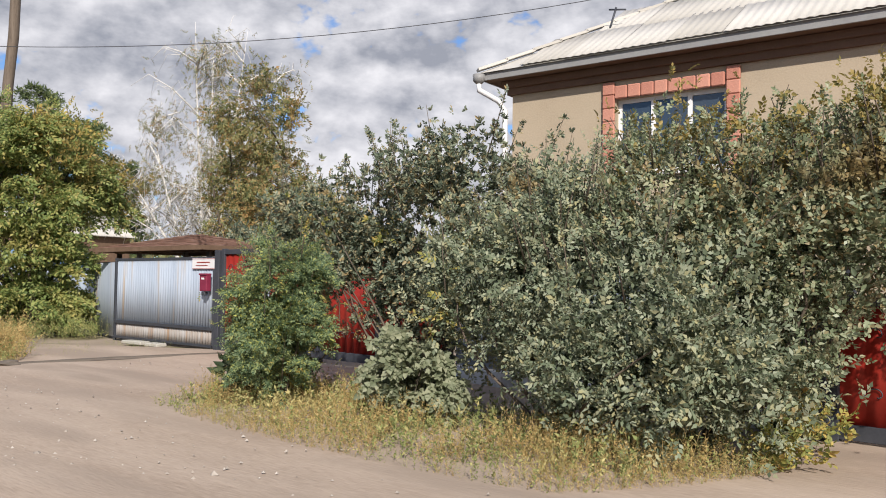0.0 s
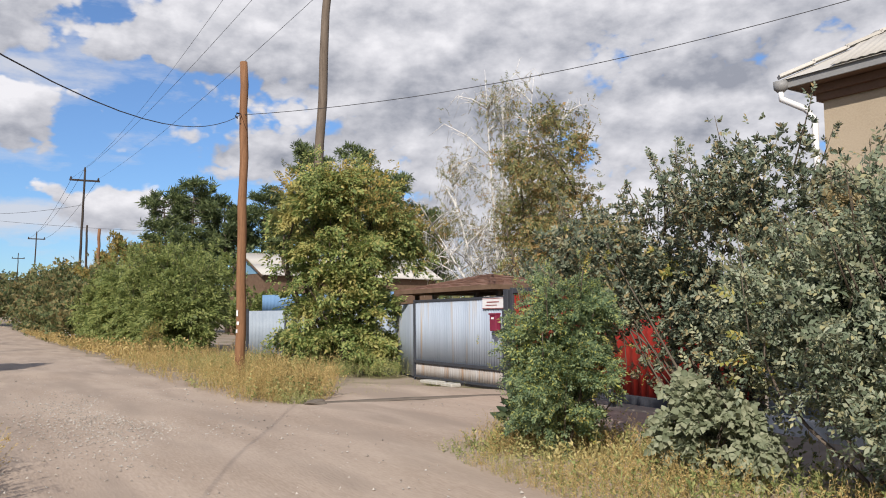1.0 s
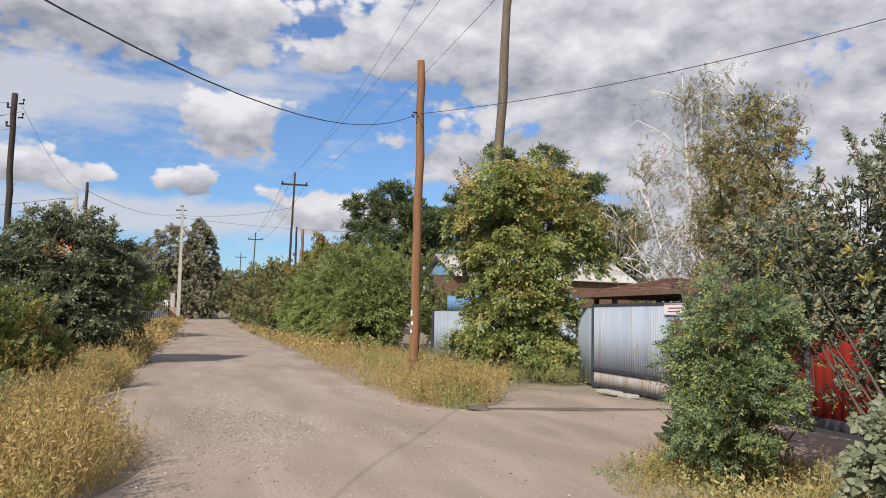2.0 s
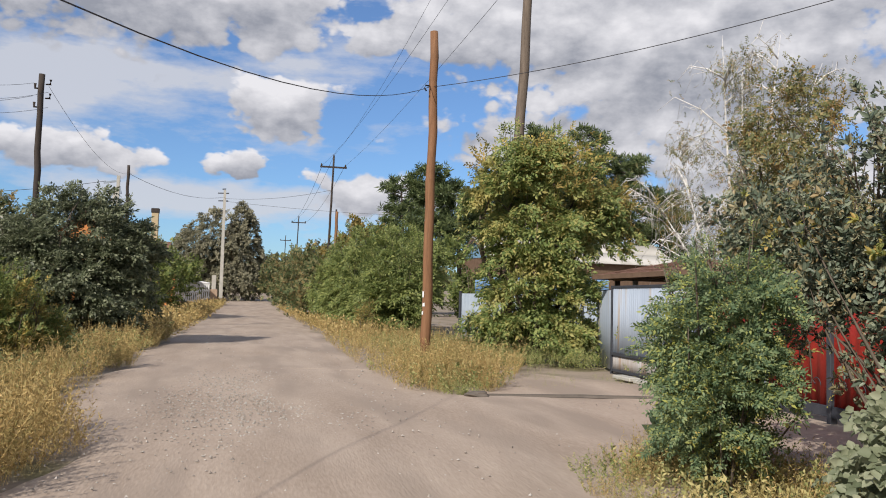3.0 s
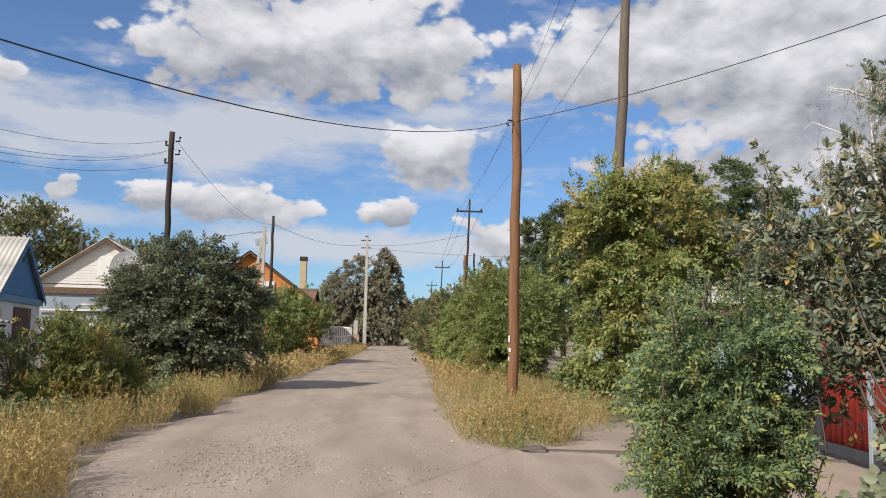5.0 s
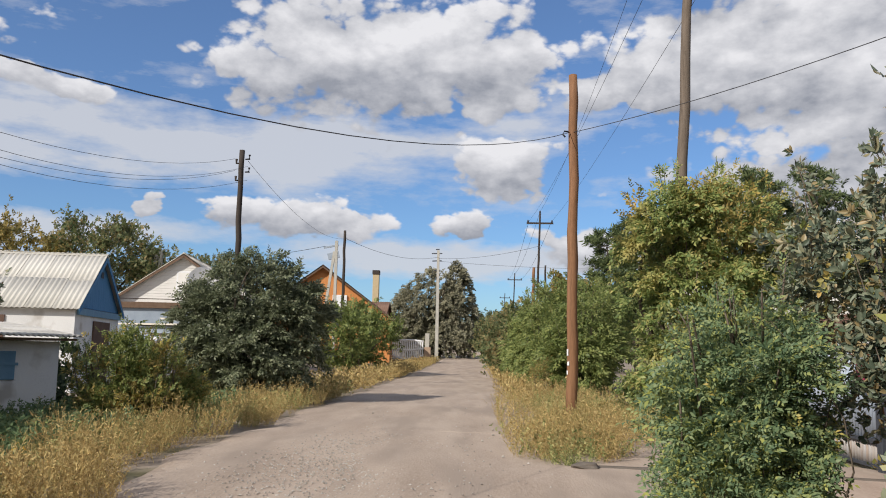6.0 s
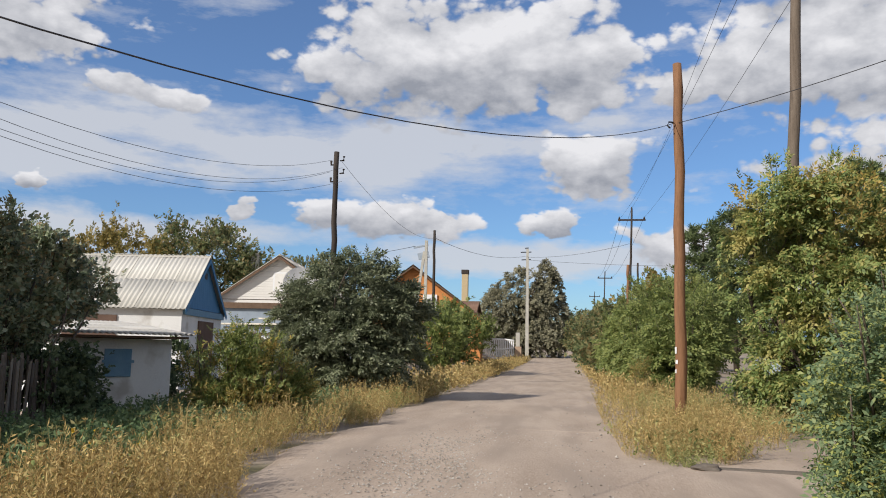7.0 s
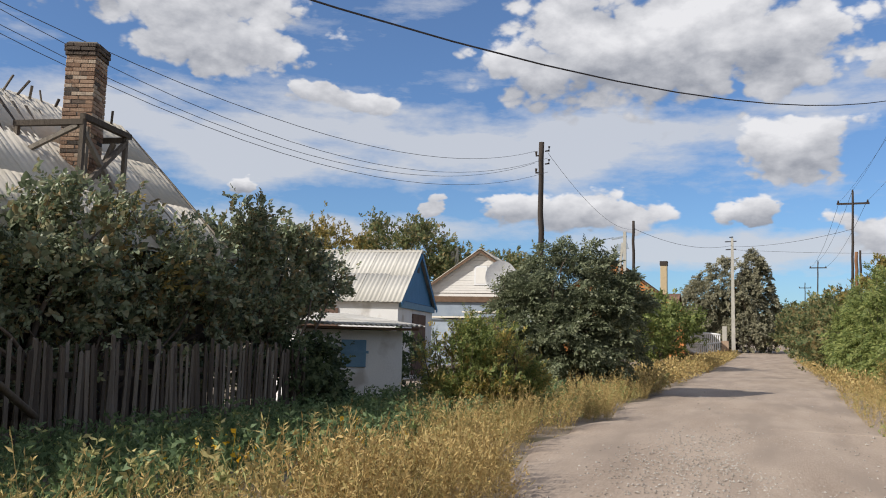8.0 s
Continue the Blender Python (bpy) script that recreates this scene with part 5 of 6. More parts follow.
# ornamental white fence with a brick pillar
t = thing("ornamental_fence", (-5.2, 104.8, gz(105)), "white cast ornamental fence with curved top beside a pillar", "fence")
for i in range(17):
    x = 0.2 + i * 0.23
    dz = 0.5 * math.sin(i / 16 * math.pi)
    part("baluster", boxes(((x - 0.07, -0.08, 0.95 - dz), (x + 0.07, 0.08, 2.55 + 0.15 * math.sin(i / 16 * math.pi)))), "white_frame", t)
for z, s in ((2.6, 0.15), (1.75, -0.25), (0.9, -0.5)):
    part("band", tube("band", [(0.1 + 3.9 * k, 0, z + s * math.sin(k * math.pi)) for k in np.linspace(0, 1, 12)], 0.13, 6), "white_frame", t)
part("base", boxes(((0, -0.15, -0.3), (4.2, 0.15, 0.35))), "brick", t)
part("pillar", boxes(((4.1, -0.4, -0.3), (4.9, 0.4, 1.9)), bevel=0.02), "brick", t)
part("cap_post", boxes(((4.2, -0.25, 1.9), (4.7, 0.25, 3.6)), bevel=0.02), "concrete", t)

# house with the brick chimney, behind the picket fence
RIDGE0, RIDGE1 = Vector((-10.9, 3.0, 6.45)), Vector((-9.75, 16.9, 5.98))
t = thing("house", (3.64 * 0.12, 2.53 * 0.12, 1.53 * 0.12), "old house with a worn slate roof behind the fence", "house")
EV = 3.0
run = 3.35
slope_n = Vector((1, -0.083, 0)).normalized()
ral = (RIDGE1 - RIDGE0).normalized()
e0, e1 = RIDGE0 + slope_n * run, RIDGE1 + slope_n * run
e0.z = e1.z = EV
bm = bmesh.new()
w0_, w1_ = RIDGE0 - slope_n * run, RIDGE1 - slope_n * run
w0_.z = w1_.z = EV
f1 = [bm.verts.new(p) for p in (e0, e1, RIDGE1, RIDGE0)]
bm.faces.new(f1)
bm.faces.new([bm.verts.new(p) for p in (w1_, w0_, RIDGE0, RIDGE1)])
roof = part("roof", bm, "slate_warm", t)
vv = (RIDGE1 - e1)
slates(roof, e0 + Vector((0, 0, 0.03)), e1 - e0, vv, 14, 3, (e1 - e0).length / 14, vv.length / 3, "slate_warm", 0.15, 0.014)
bm = bmesh.new()
for p0, p1, top in ((e0, e1, EV), (w0_, w1_, EV)):
    q0, q1 = p0.lerp(RIDGE0, 0.12), p1.lerp(RIDGE1, 0.12)
    beam(bm, (q0.x, q0.y, 1.6), (q1.x, q1.y - 0.3, 1.6), 0.25, 3.3)
part("wall", bm, "wood_old", t)
bm = bmesh.new()
bm.faces.new([bm.verts.new(p) for p in (e1.lerp(RIDGE1, 0.1), w1_.lerp(RIDGE1, 0.1), RIDGE1 - Vector((0, 0.3, 0.1)))])
bm.faces.new([bm.verts.new(p) for p in ((e1.x - 0.4, e1.y - 0.3, -0.1), (w1_.x + 0.4, w1_.y - 0.3, -0.1), (w1_.x + 0.4, w1_.y - 0.3, EV + 0.3), (e1.x - 0.4, e1.y - 0.3, EV + 0.3))])
bmesh.ops.solidify(bm, geom=bm.faces[:], thickness=0.1)
part("gable", bm, "wood_old", t)
bm = bmesh.new()
beam(bm, e1 + Vector((0.02, 0.04, 0.02)), RIDGE1 + Vector((0.02, 0.04, 0.02)), 0.04, 0.16)
part("barge_board", bm, "wood_old", t)
# broken ridge laths
for i in range(16):
    p = RIDGE0.lerp(RIDGE1, 0.66 + 0.021 * i)
    a = r_.uniform(-0.5, 0.9)
    bm = bmesh.new()
    beam(bm, p + Vector((0, 0, 0.02)), p + Vector((0.25 * a, 0.15 * r_.normal(), r_.uniform(0.1, 0.42))), 0.05, 0.03)
    part("lath", bm, "wood_old", roof, "broken grey roof lath")
    bm = bmesh.new()
    k0, k1 = 0.3, r_.uniform(0.8, 1.7)
    beam(bm, p + slope_n * k0 + Vector((0, 0, 0.09 - k0)), p + slope_n * k1 + Vector((0, r_.normal() * 0.25, 0.1 - k1)), 0.06, 0.03)
    part("lath", bm, "wood_old", roof, "broken grey roof lath")
# chimney of single bricks
CX, CY, CB, CTOP, CW = -8.35, 14.35, 4.2, 6.98, 0.56
ch = part("chimney", boxes(((-CW / 2 + 0.012, -CW / 2 + 0.012, 0), (CW / 2 - 0.012, CW / 2 - 0.012, CTOP - CB - 0.02))), "mortar", t, "old brick chimney", pose(CX, CY, CB, 0, 0, 22))
bl, bh = 0.25, 0.068
bmes = []
for ln in (0.268, 0.135):
    bm = boxes(((-ln / 2, -0.06, 0), (ln / 2, 0.06, bh)), bevel=0.006)
    me = bpy.data.meshes.new("brick")
    bm.to_mesh(me)
    bm.free()
    me.materials.append(M["brick"])
    bmes.append(me)
rows = int((CTOP - CB) / 0.078)
for k in range(rows):
    sooty = k >= rows - 3
    big_ = 0.05 if k >= rows - 2 else (0.025 if k == rows - 3 else 0.0)
    for s in range(4):
        offs = (-0.14, 0.14) if k % 2 else (-0.21, 0.0, 0.21)
        for j, o_ in enumerate(offs):
            me = bmes[0] if (k % 2 or j == 1) else bmes[1]
            ob = new("brick", me)
            ob.parent = ch
            if sooty or r_.random() < 0.12:
                ob.material_slots[0].link = "OBJECT"
                ob.material_slots[0].material = M["brick_soot"]
            ob.matrix_basis = pose(0, 0, k * 0.078, 0, 0, 90 * s) @ pose(o_ + r_.normal() * 0.004, -CW / 2 + 0.055 - big_ + r_.normal() * 0.004, 0)
# timber deck round the chimney
dk = part("chimney_deck", boxes(((-0.75, -0.95, 5.0), (0.62, -0.85, 5.1)), ((-0.75, 0.42, 5.0), (0.62, 0.52, 5.1)), ((0.56, -0.95, 5.1), (0.66, 0.62, 5.2))), "wood_old", t, "rotting timber deck", pose(CX, CY, 0.18, 0, 0, 12))
for a, b in (((0.6, -0.9, 3.7), (0.6, -0.9, 5.1)), ((0.6, 0.5, 3.9), (0.6, 0.5, 5.1)), ((0.6, -0.9, 3.8), (0.6, 0.5, 5.0)), ((0.6, 0.5, 3.8), (0.6, -0.9, 4.9)), ((-0.7, -0.9, 4.6), (-0.7, -0.9, 5.0)), ((-0.6, -0.9, 4.5), (0.5, -0.9, 5.0)), ((0.35, -0.4, 4.0), (0.35, -0.4, 5.1)), ((0.2, 0.1, 4.0), (0.6, 0.1, 4.9))):
    bm = bmesh.new()
    beam(bm, a, b, 0.08, 0.08)
    part("brace", bm, "wood_old", dk)
t.scale = (0.88, 0.88, 0.88)

# barns behind the gates
t = gable_house("barn", (23.9, 70.5, 0.2), 8.6, 19, 7.0, 5.3, 7.1, "long barn with a pale ribbed roof behind the gates", "wood_brown", "slate_white", "blue_pale", 0.5, (1.4, 2.4), 0.25)
t = thing("sheet_fence", (12.1, 36.6, 0), "grey metal yard fence with blue sheets above it", "fence", turn=-60)
v, q = corrugated(9, 1.9, 0.2, 0.02, square=True)
part("panel", raw_mesh("panel", v, q), "grey_metal", t)
v, q = corrugated(7, 0.7, 0.2, 0.02, square=True)
part("panel", raw_mesh("panel", v + (0.6, 0.3, 1.9), q), "blue_roof", t, "blue sheet strip")
for x in (0, 2.2, 4.4, 6.6, 8.9):
    part("post", boxes(((x, -0.08, -0.1), (x + 0.1, -0.01, 2.0))), "steel_dark", t)
t = thing("low_fence", (6.9, 60.0, gz(60)), "low white metal garden fence", "fence")
for i in range(16):
    part("paling", tube("paling", [(0.16 * i, 0, 0), (0.16 * i, 0, 0.85), (0.16 * i + 0.08, 0, 0.95)], 0.02, 5), "white_frame", t)
part("rail", boxes(((0, -0.02, 0.55), (2.5, 0.02, 0.6))), "white_frame", t)
t = thing("gatehouse", (8.6, 108, gz(108)), "low pale hut with a flat roof by the street", "hut")
part("wall", boxes(((0, 0, 0), (3, 3, 2.2)), bevel=0.02), "whitewash", t)
part("roof", boxes(((-0.3, -0.3, 2.2), (3.3, 3.3, 2.45)), bevel=0.02), "roof_brown", t)

# ---- bushes beside the red gates ----
EYE0 = (0.4, -0.17, 1.52)
plant("bush", (6.75, 7.45, 0), drawn([(8.3, 9.5, 1.25, 0.62, 0.7, 0.72), (8.2, 9.1, 0.85, 0.6, 0.6, 0.6), (8.35, 9.75, 0.75, 0.55, 0.6, 0.6), (8.35, 9.25, 1.75, 0.5, 0.58, 0.4), (8.3, 9.5, 0.35, 0.5, 0.5, 0.45)], EYE0, 0.79), LEAF["pinnate"] + LEAF["small"] + LEAF["pinnate"], 8000, 0.46, "leaf_green", "rounded green bush with fine compound leaves", "bush", 1, 0.014, 16, False, inner=0.3, extra=(("leaf_yellow", 0.012, None),), shoots=36, shoot_len=0.25, tier=(26, 0.3, 0.3))
plant("cherry_tree", (7.85, 6.2, 0), drawn([(9.4, 8.5, 2.6, 0.5, 0.6, 0.65), (9.3, 7.5, 2.5, 0.55, 0.7, 0.8), (9.25, 6.6, 2.7, 0.5, 0.55, 0.9), (9.5, 6.0, 2.2, 0.65, 0.65, 0.85), (9.5, 7.2, 1.6, 0.6, 0.9, 0.5), (9.6, 9.3, 2.2, 0.45, 0.6, 0.6), (9.4, 6.4, 1.2, 0.5, 0.5, 0.5), (9.5, 8.6, 1.75, 0.55, 0.8, 0.42), (9.4, 7.4, 1.45, 0.5, 0.6, 0.4), (9.6, 9.6, 1.9, 0.4, 0.6, 0.4), (9.2, 9.8, 2.35, 0.5, 0.55, 0.5), (9.1, 10.0, 2.05, 0.45, 0.5, 0.4), (9.0, 9.0, 1.5, 0.3, 0.3, 0.32), (9.35, 8.6, 1.42, 0.4, 0.4, 0.4), (9.7, 8.2, 1.5, 0.4, 0.4, 0.4), (9.4, 7.6, 1.0, 0.45, 0.6, 0.45), (9.5, 8.8, 1.0, 0.35, 0.4, 0.45)], EYE0, 0.83), LEAF["whorl"] + LEAF["oval"], 6400, 0.6, "leaf_cherry", "dark cherry bush with upright leafy shoots", "bush", 2, 0.03, 26, False, spread=0.15, inner=0.45, up=0.6, extra=(("leaf_yellow", 0.012, [0, 1, 10, 11]),), shoots=70, shoot_lobes=[0, 1, 2, 3, 5, 10], shoot_len=0.55)
plant("lilac_bush", (6.95, 5.65, 0), [(6.9, 5.65, 0.66, 0.36, 0.5, 0.4), (7.0, 5.5, 0.42, 0.36, 0.45, 0.36)], LEAF["lilac"], 900, 0.66, "leaf_lilac", "low pale grey-green bush with heart-shaped leaves", "bush", 3, 0.012, 10, False, inner=0.6, tier=(14, 0.24, 0.8))
plant("bush", (7.3, 3.9, 0), drawn([(8.5, 5.6, 1.3, 0.8, 0.7, 0.9), (8.3, 4.7, 1.4, 0.9, 0.8, 1.0), (8.2, 3.7, 1.2, 0.85, 0.8, 0.95), (8.0, 2.95, 1.0, 0.8, 0.7, 0.85), (8.6, 4.6, 2.1, 0.7, 0.5, 0.6), (7.7, 3.6, 0.6, 0.6, 1.0, 0.55), (8.1, 2.6, 0.5, 0.6, 0.5, 0.5)], EYE0, 0.88), LEAF["pinnate"] + LEAF["oval_s"] + LEAF["oval_s"], 8200, 0.72, "leaf_dusty", "large dusty grey-green shrub thicket with pale leaves", "bush", 4, 0.03, 32, False, spread=0.15, inner=0.5, up=0.45, extra=(("leaf_yellow", 0.012, [0, 4]),), shoots=90, shoot_lobes=[0, 1, 2, 4], shoot_len=0.5)
plant("bush", (7.75, 2.9, 0), drawn([(8.6, 3.5, 2.2, 0.7, 0.7, 0.9), (8.6, 2.7, 2.1, 0.65, 0.7, 0.95), (8.7, 1.9, 2.2, 0.55, 0.55, 0.95), (8.7, 1.2, 2.3, 0.6, 0.7, 0.9), (8.5, 2.2, 1.2, 0.5, 0.6, 0.6)], EYE0, 0.88), LEAF["oval"] + LEAF["oval_s"], 6800, 0.62, "leaf_garden", "tall dark green shrub with yellow-brown tips", "bush", 7, 0.03, 22, False, spread=0.16, inner=0.45, up=0.5, extra=(("leaf_autumn", 0.08, [-0, -1, -2, -3]),), shoots=80, shoot_lobes=[0, 1, 2, 3], shoot_len=0.36)
plant("climber", (9.0, 2.35, 0), [(8.95, 2.45, 1.3, 0.3, 0.3, 1.2), (9.0, 2.3, 2.3, 0.45, 0.45, 0.6)], LEAF["lilac"], 700, 1.1, "leaf_dark", "dark climber with broad leaves on the gate post", "climber", 5, 0.02, 8, False, spread=0.12, inner=0.5, up=-0.2)
plant("bush", (7.75, 1.95, 0), [(7.75, 1.95, 0.25, 0.4, 0.28, 0.28)], LEAF["oval"], 220, 0.7, "leaf_yellow", "small yellowing shrub at the gate", "bush", 6, 0.01, 6, False, spread=0.1)

# ---- trees on the near side ----
plant("maple_tree", (10.55, 22.4, 0), [(10.2, 22.4, 5.45, 0.9, 1.0, 0.85), (9.75, 22.5, 4.3, 1.05, 1.1, 1.0), (11.3, 22.4, 4.6, 1.15, 1.2, 0.95), (10.5, 22.3, 3.4, 1.45, 1.3, 1.0), (10.3, 22.2, 2.2, 1.3, 1.2, 0.9), (11.2, 22.0, 1.7, 1.0, 1.1, 0.9), (9.6, 22.5, 1.3, 0.8, 1.0, 0.9), (10.4, 22.0, 0.8, 1.4, 1.1, 0.7), (12.3, 22.6, 3.9, 0.85, 0.9, 0.7), (11.4, 21.7, 0.9, 0.7, 0.8, 0.7)], LEAF["maple"], 9500, 0.95, "leaf_maple", "ash-leaved maple with hanging light green leaves", "tree", 11, 0.1, 26, True, inner=0.55, extra=(("leaf_yellow", 0.05, [-1, -2, -8]), ("leaf_autumn", 0.05, [2, 8])), shoots=50, shoot_lobes=[0, 1, 2, 8], shoot_len=0.35, tier=(30, 0.85, 0.5))
for i, (x, y, h, w) in enumerate(((9.6, 37.5, 4.3, 1.4), (9.4, 41, 4.9, 1.7), (9.3, 45.5, 5.0, 1.9), (9.2, 51, 5.0, 2.1), (10.8, 43, 5.4, 1.8))):
    plant("hedge_shrub", (x, y, 0), [(x, y, h * 0.62, w, w * 1.1, h * 0.38), (x - 0.4, y - 0.5, h * 0.35, w, w * 1.2, h * 0.34), (x - 0.6, y + 1.0, h * 0.3, w * 0.9, w, h * 0.3)], LEAF["maple"], 4200, 1.25, "leaf_hedge", "tall dense green hedge shrub of ash-leaved maple", "bush", 30 + i, 0.05, 16, False, inner=0.55, group="roadside hedge", shoots=46, shoot_len=0.8, tier=(24, 0.9, 0.6))
for i, (x, y, h, w, m) in enumerate(((8.6, 58, 4.2, 2.0, "leaf_far"), (10.5, 64, 5.0, 2.6, "leaf_hedge"), (9.0, 70, 4.5, 2.4, "leaf_far"), (9.6, 80, 5.5, 3.0, "leaf_far"), (12.6, 84, 7.0, 3.4, "leaf_autumn"), (10.0, 94, 5.5, 3.2, "leaf_far"), (11.0, 112, 7.0, 4.0, "leaf_far"), (10.5, 132, 8.0, 4.5, "leaf_far"), (10.5, 160, 9.0, 5, "leaf_far"))):
    z = gz(y)
    plant("roadside_bush", (x, y, z), [(x, y, z + h * 0.6, w, w, h * 0.42), (x - w * 0.3, y - w * 0.4, z + h * 0.35, w, w, h * 0.35)], LEAF["coarse"] if y < 100 else LEAF["far"], 1150 if y < 100 else 600, 1.15, m, "mixed green roadside bush", "bush", 50 + i, 0.08, 9, False, spread=0.4 if y < 100 else 0.7, inner=0.55, group="roadside bushes")
plant("climber", (12.3, 100.6, gz(100)), [(12.3, 100.6, 2.6, 1.0, 1.0, 2.6), (12.4, 100.8, 6.2, 0.8, 0.8, 2.0)], LEAF["coarse"], 900, 1.0, "leaf_dark", "dark ivy climbing up the telegraph pole", "climber", 70, 0.04, 5, False, spread=0.35)


def pine(at, h, w, seed):
    r = np.random.default_rng(seed)
    t = thing("pine_tree", at, "dark green pine with layered ragged branches", "tree", "pines")
    part("trunk", tube("trunk", [(0, 0, -0.2), (r.normal() * 0.15, r.normal() * 0.15, h * 0.5), (r.normal() * 0.2, 0, h * 0.97)], [0.28, 0.2, 0.05], 8), "bark", t)
    P, D, B = [], [], []
    for k in range(46):
        f = r.uniform(0.3, 1.0)
        L = w * (1.15 - f) ** 0.6 * r.uniform(0.55, 1.1)
        a = r.uniform(0, 6.28)
        b = np.array((0, 0, h * f))
        e = b + np.array((math.cos(a) * L, math.sin(a) * L, L * r.uniform(0.0, 0.45)))
        B.append(tube_arrays([b, (b + e) / 2 - (0, 0, 0.08 * L), e], [0.06, 0.04, 0.02], 5))
        n = int(11 + 10 * L)
        s = r.uniform(0.35, 1.05, n)[:, None]
        P.append(b + (e - b) * s + r.normal(size=(n, 3)) * (0.28, 0.28, 0.18))
        D.append((e - b)[None] / L * 0.5 + r.normal(size=(n, 3)) * 0.5 + (0, 0, 0.8))
    part("branchwork", raw_mesh("branchwork", *join_arrays(B), smooth=True), "bark", t)["kind"] = "stuff"
    P, D = np.concatenate(P), np.concatenate(D)
    part("crown", raw_mesh("crown", *scatter(LEAF["tuft"], P, D, r.uniform(0.8, 1.4, len(P)), r)), "leaf_pine", t)


for i, (x, y, h, w) in enumerate(((31.8, 80, 18.9, 3.6), (36.8, 80, 18.8, 3.8), (41.2, 80, 16.2, 4.2), (20.7, 83, 14.3, 4.4), (24.2, 83, 13.0, 4.4), (18.2, 84, 13.2, 4.2), (28.2, 84, 14.0, 4.4), (34.2, 82, 16.0, 4.4), (45, 80, 13, 4.6))):
    pine((x, y, gz(y)), h, w, 80 + i)
plant("bush", (16.2, 49.2, gz(49)), [(15.1, 49.4, 3.1, 1.1, 1.0, 2.0), (16.4, 49, 1.9, 1.2, 1.0, 1.7), (17.6, 48.6, 1.7, 1.2, 1.0, 1.5), (15.6, 49, 1.2, 1.3, 1, 1.1)], LEAF["coarse"], 1500, 0.8, "leaf_hedge", "green bush before the barn gable", "bush", 95, 0.05, 12, False, spread=0.3)
plant("autumn_tree", (13.2, 72, gz(72)), [(13.2, 72, 6.2, 2.2, 2.4, 2.4), (11.8, 74, 5.0, 2, 2, 2)], LEAF["coarse"], 1300, 1.0, "leaf_autumn", "yellowing tree beyond the hedge", "tree", 96, 0.15, 12)


def birch(at, h, seed):
    r = np.random.default_rng(seed)
    t = thing("birch_tree", at, "half-bare white-barked birch with thin brown and green leaves", "tree")
    P, D, B = [], [], []
    for k, (dx, dy, hh) in enumerate(((0.0, 0.0, 0.86), (0.9, -0.7, 0.96), (-0.5, 0.4, 0.98), (1.9, -1.4, 0.86), (-1.6, 1.3, 0.66), (-2.3, 1.8, 0.48))):
        top = np.array((dx * 1.5, dy * 1.5, h * hh))
        s = np.linspace(0, 1, 9)[:, None]
        tp = top * s + np.sin(s * 3.1) * r.normal(size=3) * 0.25
        r0 = 0.26 if k == 0 else 0.16
        B.append(tube_arrays(tp, r0 * (1 - 0.95 * s[:, 0] ** 0.7), 8))
        for j in range(16):
            f = r.uniform(0.22, 0.97)
            b = np.array([np.interp(f, s[:, 0], tp[:, c]) for c in range(3)])
            a = r.uniform(0, 6.28)
            L = r.uniform(1.0, 3.4) * (1.15 - f * 0.6)
            u = np.array((math.cos(a), math.sin(a), 0))
            e = b + u * L + (0, 0, L * r.uniform(0.3, 0.8))
            e2 = e + u * L * 0.35 - (0, 0, L * r.uniform(0.1, 0.5))
            B.append(tube_arrays([b, b + (e - b) * 0.5 + (0, 0, 0.1 * L), e, e2], [0.055, 0.036, 0.02, 0.008], 4))
            leafy = 1.0 if (u @ np.array((0.78, -0.62, 0)) > -0.1 or k == 3) else 0.1
            n = int(70 * leafy * L / 2)
            for q in range(int(5 + 3 * L)):
                g = r.uniform(0.3, 1)
                b2 = b + (e - b) * g
                w = r.normal(size=3) * 0.5
                B.append(tube_arrays([b2, b2 + w * 0.6 + (0, 0, 0.1), b2 + w - (0, 0, r.uniform(0.1, 0.9))], [0.016, 0.011, 0.005], 4))
            if n:
                g = r.uniform(0.15, 1.15, n)[:, None]
                P.append(b + (e - b) * g + r.normal(size=(n, 3)) * (0.5, 0.5, 0.55) - (0, 0, 0.2))
                D.append(r.normal(size=(n, 3)) * 0.6 - (0, 0, 0.7))
    part("trunk", raw_mesh("trunk", *join_arrays(B), smooth=True), "birch_bark", t)
    P, D = np.concatenate(P), np.concatenate(D)
    part("crown", raw_mesh("crown", *scatter(LEAF["small"], P, D, r.uniform(1.3, 2.2, len(P)), r)), "leaf_birch", t)


birch((26.1, 36.7, 0), 15.3, 7)
plant("tree", (24.5, 31.0, 0), [(24.6, 31.5, 6.0, 2.2, 2.4, 3.6), (24.2, 30.6, 9.0, 1.6, 1.8, 2.8), (25.0, 29.4, 4.6, 2.4, 2.4, 2.6), (24.0, 27.6, 4.2, 2.2, 2.2, 2.2)], LEAF["oval_s"], 5200, 1.9, "leaf_birch", "brownish green tree beside the birch", "tree", 97, 0.18, 18, True, spread=0.4, inner=0.35, up=-0.3)
plant("bush", (17.5, 19.5, 0), [(17.5, 19.5, 2.2, 1.4, 1.8, 1.6), (16.6, 16.6, 2.2, 1.2, 1.6, 1.5), (17.6, 22.4, 2.0, 1.4, 1.5, 1.3)], LEAF["oval"], 1800, 1.5, "leaf_cherry", "dark garden shrubs behind the gazebo", "bush", 98, 0.06, 12, False, spread=0.3)

